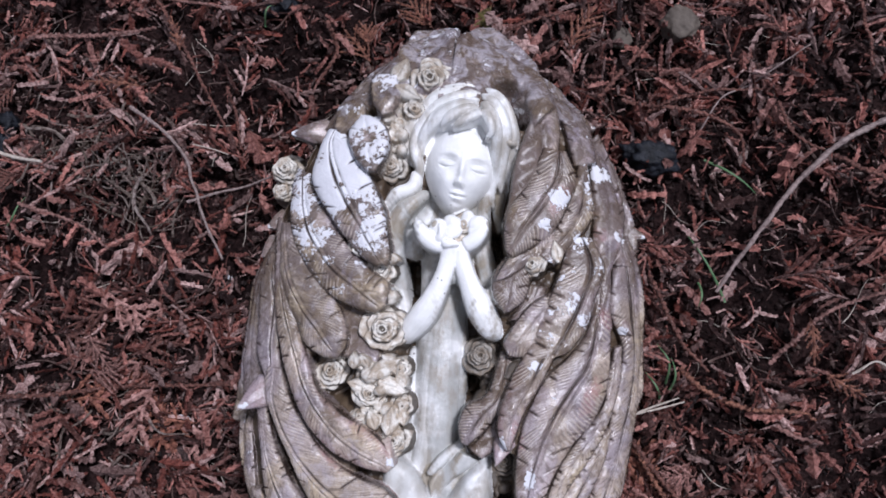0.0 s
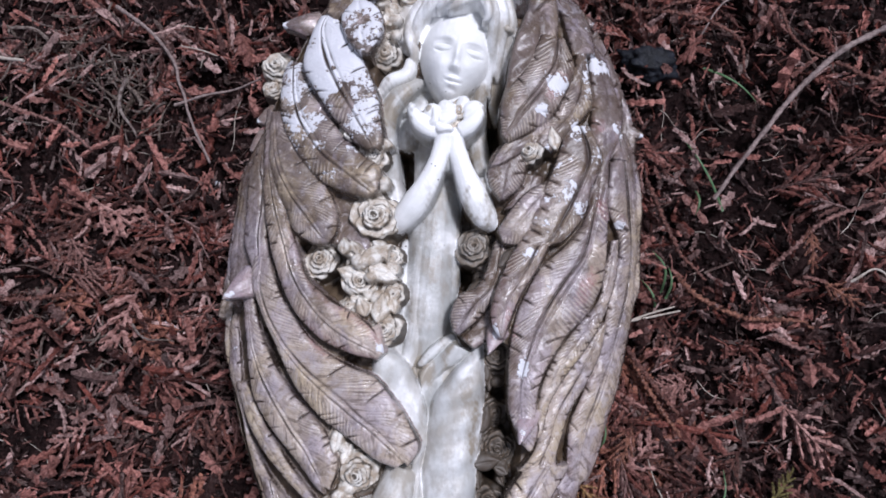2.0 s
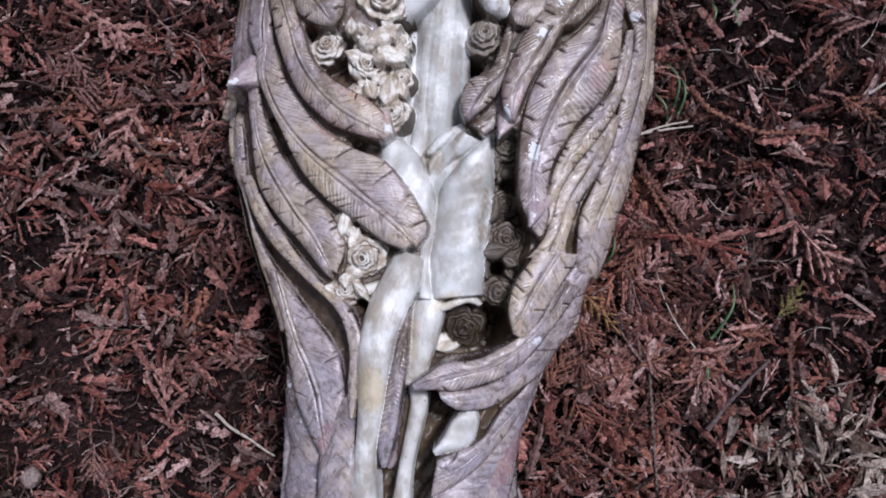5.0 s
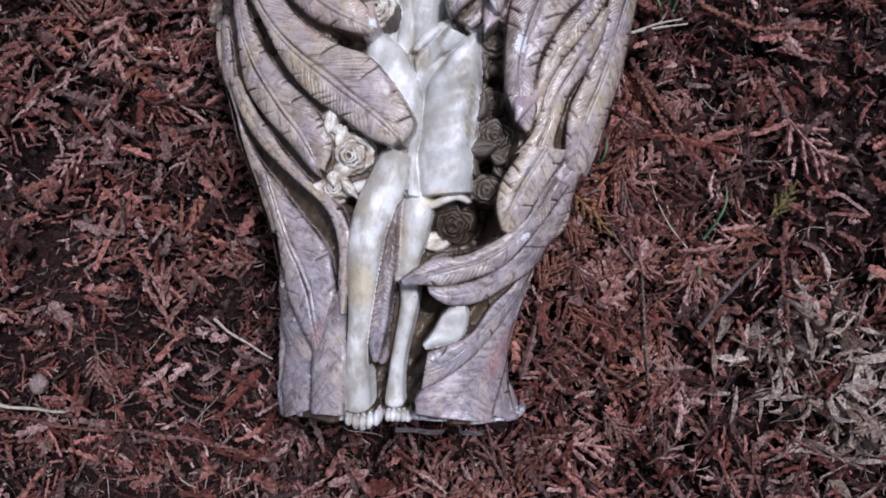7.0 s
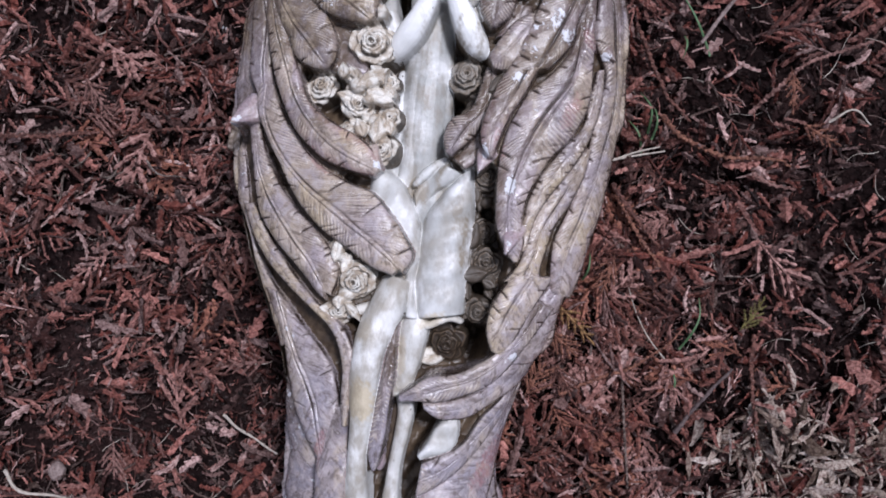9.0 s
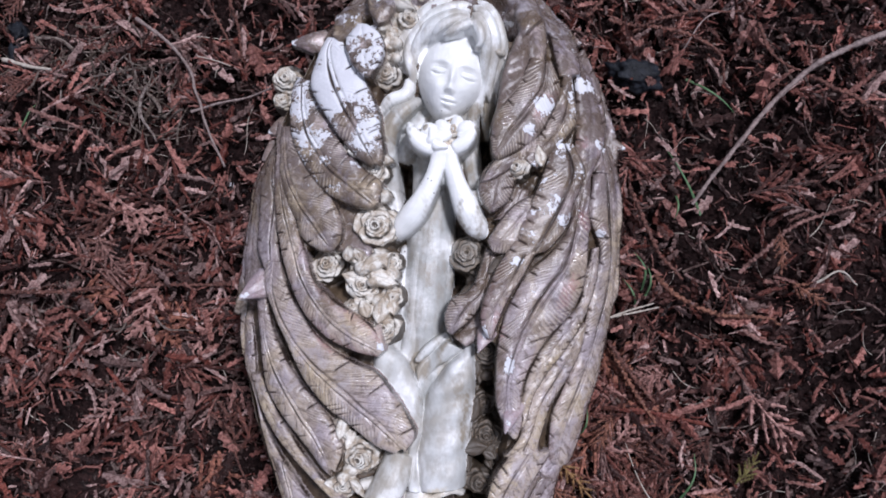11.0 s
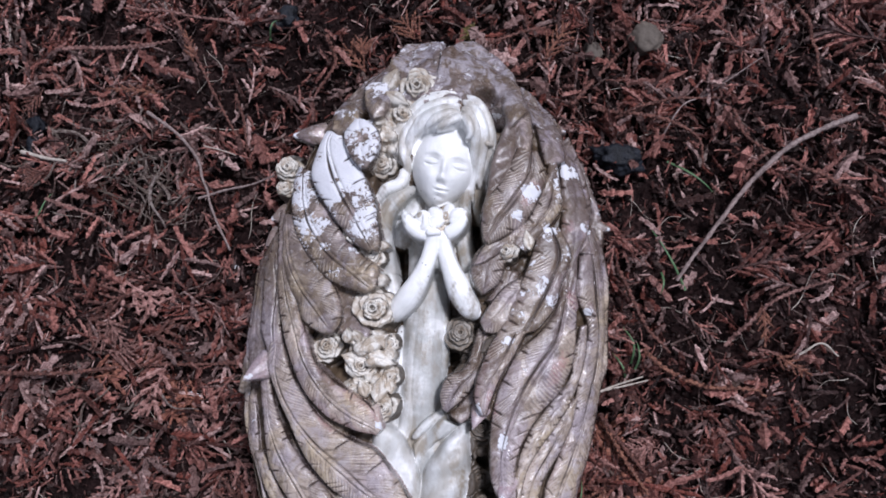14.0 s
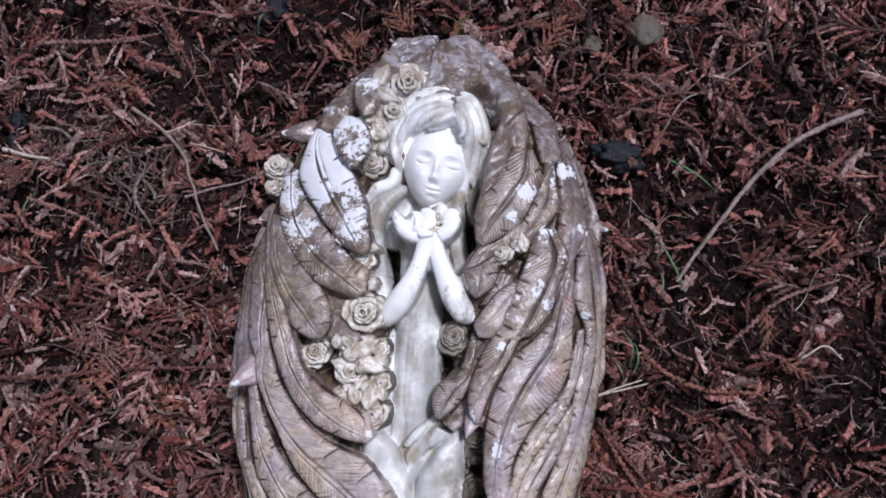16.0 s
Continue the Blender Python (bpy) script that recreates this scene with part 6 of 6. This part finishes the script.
TWIG_LABEL = {"p": "pinkish brown scaly conifer twig lying on the litter", "r": "red brown scaly conifer twig lying on the litter", "o": "rusty scaly conifer twig lying on the litter",
              "g": "grey brown scaly conifer twig lying on the litter"}
for tone, radius, points in (
    ("p", 1.8, [(-228, 126), (-192, 130), (-158, 132)]),
    ("p", 1.3, [(-188, 155), (-144, 148), (-116, 143)]),
    ("r", 1.3, [(-159, 149), (-144, 125), (-133, 105), (-123, 86), (-110, 65)]),
    ("r", 1.3, [(-116, 97), (-112, 81), (-109, 64)]),
    ("r", 1.6, [(-247, -67), (-207, -66), (-171, -62), (-109, -60)]),
    ("r", 1.6, [(92, 88), (111, 83), (134, 79), (151, 69), (155, 54)]),
    ("r", 1.3, [(105, 81), (126, 89), (149, 93), (168, 92)]),
    ("r", 1.3, [(170, 85), (177, 70), (194, 61)]),
    ("r", 1.6, [(197, 57), (213, 48), (235, 36)]),
    ("r", 1.6, [(103, -4), (111, -18), (119, -36), (133, -52)]),
    ("o", 1.8, [(117, -50), (132, -62), (152, -70), (175, -71), (182, -75)]),
    ("p", 1.6, [(162, -48), (175, -35), (190, -22), (221, -11)]),
    ("p", 1.6, [(164, -78), (173, -83), (186, -86)]),
    ("r", 1.8, [(93, -85), (104, -100), (118, -117)]),
    ("r", 1.3, [(32, 123), (52, 132), (70, 136)]),
    ("r", 1.8, [(80, 88), (95, 106), (113, 127)]),
    ("r", 1.6, [(208, 146), (215, 127), (220, 104)]),
    ("o", 1.3, [(69, -194), (87, -186), (104, -180), (120, -169), (134, -156)]),
    ("r", 1.6, [(167, -160), (166, -182), (167, -201), (170, -221)]),
    ("r", 0.8, [(-105, -149), (-97, -167), (-91, -184)]),
    ("r", 1.3, [(65, -218), (85, -232), (105, -244), (128, -257)]),
    ("g", 1.0, [(102, -186), (103, -206), (105, -231), (107, -260)]),
    ("r", 1.6, [(-230, -264), (-202, -264), (-174, -268), (-147, -268), (-126, -272)]),
    ("p", 1.6, [(-141, -268), (-117, -273), (-84, -281)]),
    ("o", 1.8, [(93, -85), (105, -107), (118, -127)]),
    ("p", 1.3, [(-225, 34), (-196, 24), (-176, 10)]),
    ("r", 1.6, [(-62, 131), (-58, 117), (-67, 101)]),
):
    scaly_twig(tone, radius * 0.85, points, TWIG_LABEL[tone])


def bare_twig(tone, radius, points, label):
    path, _ = rooted(points, 0.0160 + radius / 1000)
    n = len(path)
    r = radius / 1000 * (1 - 0.4 * np.linspace(0, 1, n)) * (1 + 0.12 * np.sin(np.arange(n) * 1.7) + 0.1 * np.sin(np.arange(n) * 0.6))
    v = pipe(path, r, 8)
    ob = mesh_object("bare_twig", v, sheet_faces(n, 8, True) + [tuple(range(8)), tuple(reversed(range((n - 1) * 8, n * 8)))], BARK[tone])
    return tagged(ob, label, "twig", "bare twigs and stems")


BARE_LABEL = {"grey": "bare grey brown woody twig lying on the litter", "pale": "thin pale dry stem lying on the litter", "dark": "short dark bare twig lying on the litter"}
for tone, radius, points in (
    ("grey", 2.1, [(237, 80), (217, 72), (199, 62), (179, 43), (161, 21), (146, 1), (137, -12)]),
    ("grey", 1.3, [(-169, 87), (-151, 74), (-141, 61), (-133, 41), (-125, 21), (-117, 5)]),
    ("grey", 1.0, [(-138, 36), (-118, 41), (-91, 48)]),
    ("pale", 1.6, [(-246, 64), (-227, 59), (-215, 57)]),
    ("pale", 1.3, [(-224, -245), (-219, -255), (-208, -259), (-181, -259)]),
    ("pale", 0.5, [(122, -174), (112, -160), (103, -138)]),
    ("dark", 1.6, [(129, -212), (141, -194), (156, -178)]),
    ("pale", 0.8, [(93, -73), (107, -70), (121, -67)]),
    ("pale", 0.8, [(200, -52), (211, -46), (221, -53)]),
    ("grey", 0.6, [(131, 70), (143, 88), (161, 97), (187, 114)]),
    ("pale", 1.0, [(-106, -211), (-94, -220), (-76, -230)]),
    ("pale", 0.5, [(-135, 67), (-119, 62), (-110, 59)]),
    ("pale", 0.5, [(-122, 59), (-124, 55)]),
    ("pale", 0.8, [(94, -73), (104, -69), (118, -65)]),
):
    bare_twig(tone, radius * 0.8, points, BARE_LABEL[tone])


def frond(tone, width, points, label):
    """A flat spray with toothed branchlets; its branchlets are parts of it."""
    (x0, y0), (x1, y1) = points
    length, turn = math.dist((x0, y0), (x1, y1)) / 1000, math.atan2(y1 - y0, x1 - x0)
    top = new("conifer_frond")
    top.location = (x0 / 1000, y0 / 1000, float(height(x0 / 1000, y0 / 1000)) + 0.0180)
    top.rotation_euler = (radians(pick.uniform(-8, 8)), radians(pick.uniform(-6, 3)), turn)
    tagged(top, label, "frond", "fallen conifer fronds")

    def piece(name, x, y, a, size, wide):
        sv, sf = shoot(9, wide / size / 1000, pick.uniform(-0.25, 0.25), int(pick.integers(0, 999)))
        c, s_ = math.cos(a), math.sin(a)
        px, py = (sv[:, 0] + 0.5) * size, sv[:, 1] * size
        mesh_object(name, np.stack([x + px * c - py * s_, y + px * s_ + py * c, sv[:, 2] * size], 1), sf, TONES[tone], top, smooth=False)

    piece("stem", 0, 0, 0, length, 1.0)
    arms = 8
    for i in range(arms):
        t = 0.08 + 0.72 * i / arms
        reach = width / 1000 * (1.25 - 0.75 * t) * pick.uniform(0.85, 1.15)
        piece("branchlet", t * length, 0, (1 if i % 2 else -1) * pick.uniform(0.5, 0.75), reach, 0.95)


FROND_LABEL = {"p": "pinkish brown dead conifer frond lying flat", "r": "red brown dead conifer frond lying flat", "o": "rusty orange dead conifer frond lying flat",
               "y": "yellowed conifer frond lying beside the statue", "l": "olive yellow conifer frond lying on the litter"}
for tone, width, points in (
    ("o", 12, [(-7, 128), (-20, 144)]),
    ("o", 10, [(-40, 112), (-55, 131)]),
    ("o", 8, [(-41, 119), (-43, 132)]),
    ("o", 10, [(64, 114), (79, 136)]),
    ("p", 10, [(-180, -37), (-198, -53)]),
    ("p", 8, [(-187, -34), (-172, -55)]),
    ("r", 10, [(-226, 49), (-242, 46)]),
    ("y", 7, [(67, -147), (87, -168)]),
    ("l", 6, [(161, -159), (173, -141)]),
    ("o", 12, [(51, -196), (62, -177)]),
    ("o", 8, [(62, -160), (78, -174)]),
    ("o", 6, [(182, -24), (183, -49)]),
    ("o", 6, [(188, -52), (208, -64)]),
    ("o", 5, [(-162, 99), (-194, 101)]),
    ("p", 10, [(83, -252), (97, -266)]),
    ("p", 8, [(-82, -182), (-109, -186)]),
    ("o", 8, [(96, -121), (88, -143)]),
    ("l", 7, [(25, 140), (19, 128)]),
    ("p", 10, [(-166, -228), (-164, -248)]),
    ("r", 9, [(67, -178), (76, -195)]),
    ("r", 8, [(-236, 104), (-248, 88)]),
    ("o", 5, [(-143, 118), (-149, 138)]),
    ("p", 12, [(-188, -53), (-168, -56)]),
):
    frond(tone, width * 1.15, points, FROND_LABEL[tone])


def grass_tuft(blades):
    """A few green blades that rise from the litter."""
    x, y = blades[0][0][0] / 1000, blades[0][0][1] / 1000
    top = new("grass_tuft")
    top.location = (x, y, float(height(x, y)) + 0.004)
    tagged(top, "thin green grass blades growing through the litter", "grass", "grass tufts")
    for points in blades:
        p, _ = spline(np.array(points, float) / 1000, 14)
        t = np.linspace(0, 1, 14)
        path = np.c_[p - (x, y), 0.008 + 0.010 * np.sin(t * 2.6)]
        v = pipe(path, 0.00055 * (1 - t**2) + 0.00015, 6, 0.4)
        mesh_object("blade", v, sheet_faces(14, 6, True) + [tuple(range(6))], GRASS, top)


for blades in ([[(135, 57), (146, 48), (159, 38)]], [[(143, -17), (132, 2), (123, 18)], [(130, -7), (129, -14), (128, -20)]],
               [[(112, -58), (112, -47), (107, -38)], [(114, -61), (115, -54), (114, -45)], [(109, -68), (106, -60), (101, -52)]], [[(-236, 22), (-227, 27), (-223, 38)]],
               [[(130, -169), (137, -153), (138, -142)]], [[(127, -193), (127, -186), (126, -178)]], [[(80, -135), (82, -129), (83, -121)]], [[(-98, 132), (-95, 137), (-92, 142)]]):
    grass_tuft(blades)


def lump(name, x, y, rx, ry, rz, material, label, category, rough=0.22, seed=0, turn=0.0, sink=0.35, rise=0.007):
    """A stone or clod with an uneven, facetted surface, bedded in the soil."""
    bm = bmesh.new()
    bmesh.ops.create_icosphere(bm, subdivisions=4, radius=1)
    for w in bm.verts:
        c = w.co.copy()
        w.co = c * (1 + rough * noise.noise(c * 1.6 + Vector((seed * 7.3, 0, 0))) + rough * 0.5 * noise.noise(c * 4 + Vector((0, seed * 3.1, 0))))
        w.co.z = min(w.co.z, 0.78)
    bmesh.ops.transform(bm, matrix=Matrix.Rotation(radians(turn), 4, "Z") @ Matrix.Diagonal((rx / 1000, ry / 1000, rz / 1000, 1)), verts=bm.verts)
    me = bpy.data.meshes.new(name)
    bm.to_mesh(me)
    bm.free()
    me.materials.append(material)
    me.polygons.foreach_set("use_smooth", [True] * len(me.polygons))
    ob = new(name, me)
    ob.location = (x / 1000, y / 1000, float(height(x / 1000, y / 1000)) + rz / 1000 * (1 - sink * 2) * 0.5 + rise)
    return tagged(ob, label, category)


lump("stone", 124, 130, 8.5, 9.5, 8, STONE, "small grey green stone bedded in litter", "stone", 0.32, 1, 20, rise=0.011)
lump("clinker", 106, 58, 14, 8.5, 9, COAL, "blue black glossy lump of clinker", "clinker", 0.5, 2, -15, rise=0.011)
lump("clinker", -91, 147, 10, 7, 6, COAL, "blue black glossy lump of clinker", "clinker", 0.5, 3, 30)
lump("clinker", -243, 65, 6, 9, 6, COAL, "small blue black lump of clinker", "clinker", 0.5, 4, 10)
lump("clinker", -243, 82, 5, 5, 5, COAL, "small blue black lump of clinker", "clinker", 0.5, 5, 10)
lump("pebble", 94, 125, 5.5, 6, 5, STONE, "small grey pebble among red twigs", "stone", 0.3, 6)
lump("pebble", -202, -248, 4.5, 5, 4, BARK["grey"], "small rounded brown pebble in litter", "stone", 0.2, 7)
lump("white_chip", -138, -78, 3.2, 1.2, 1.5, CHALK, "small white flake lying on litter", "flake", 0.4, 8, -20)
lump("white_chip", -116, -4, 1.2, 1.4, 1.5, CHALK, "tiny white flake lying on litter", "flake", 0.4, 9)
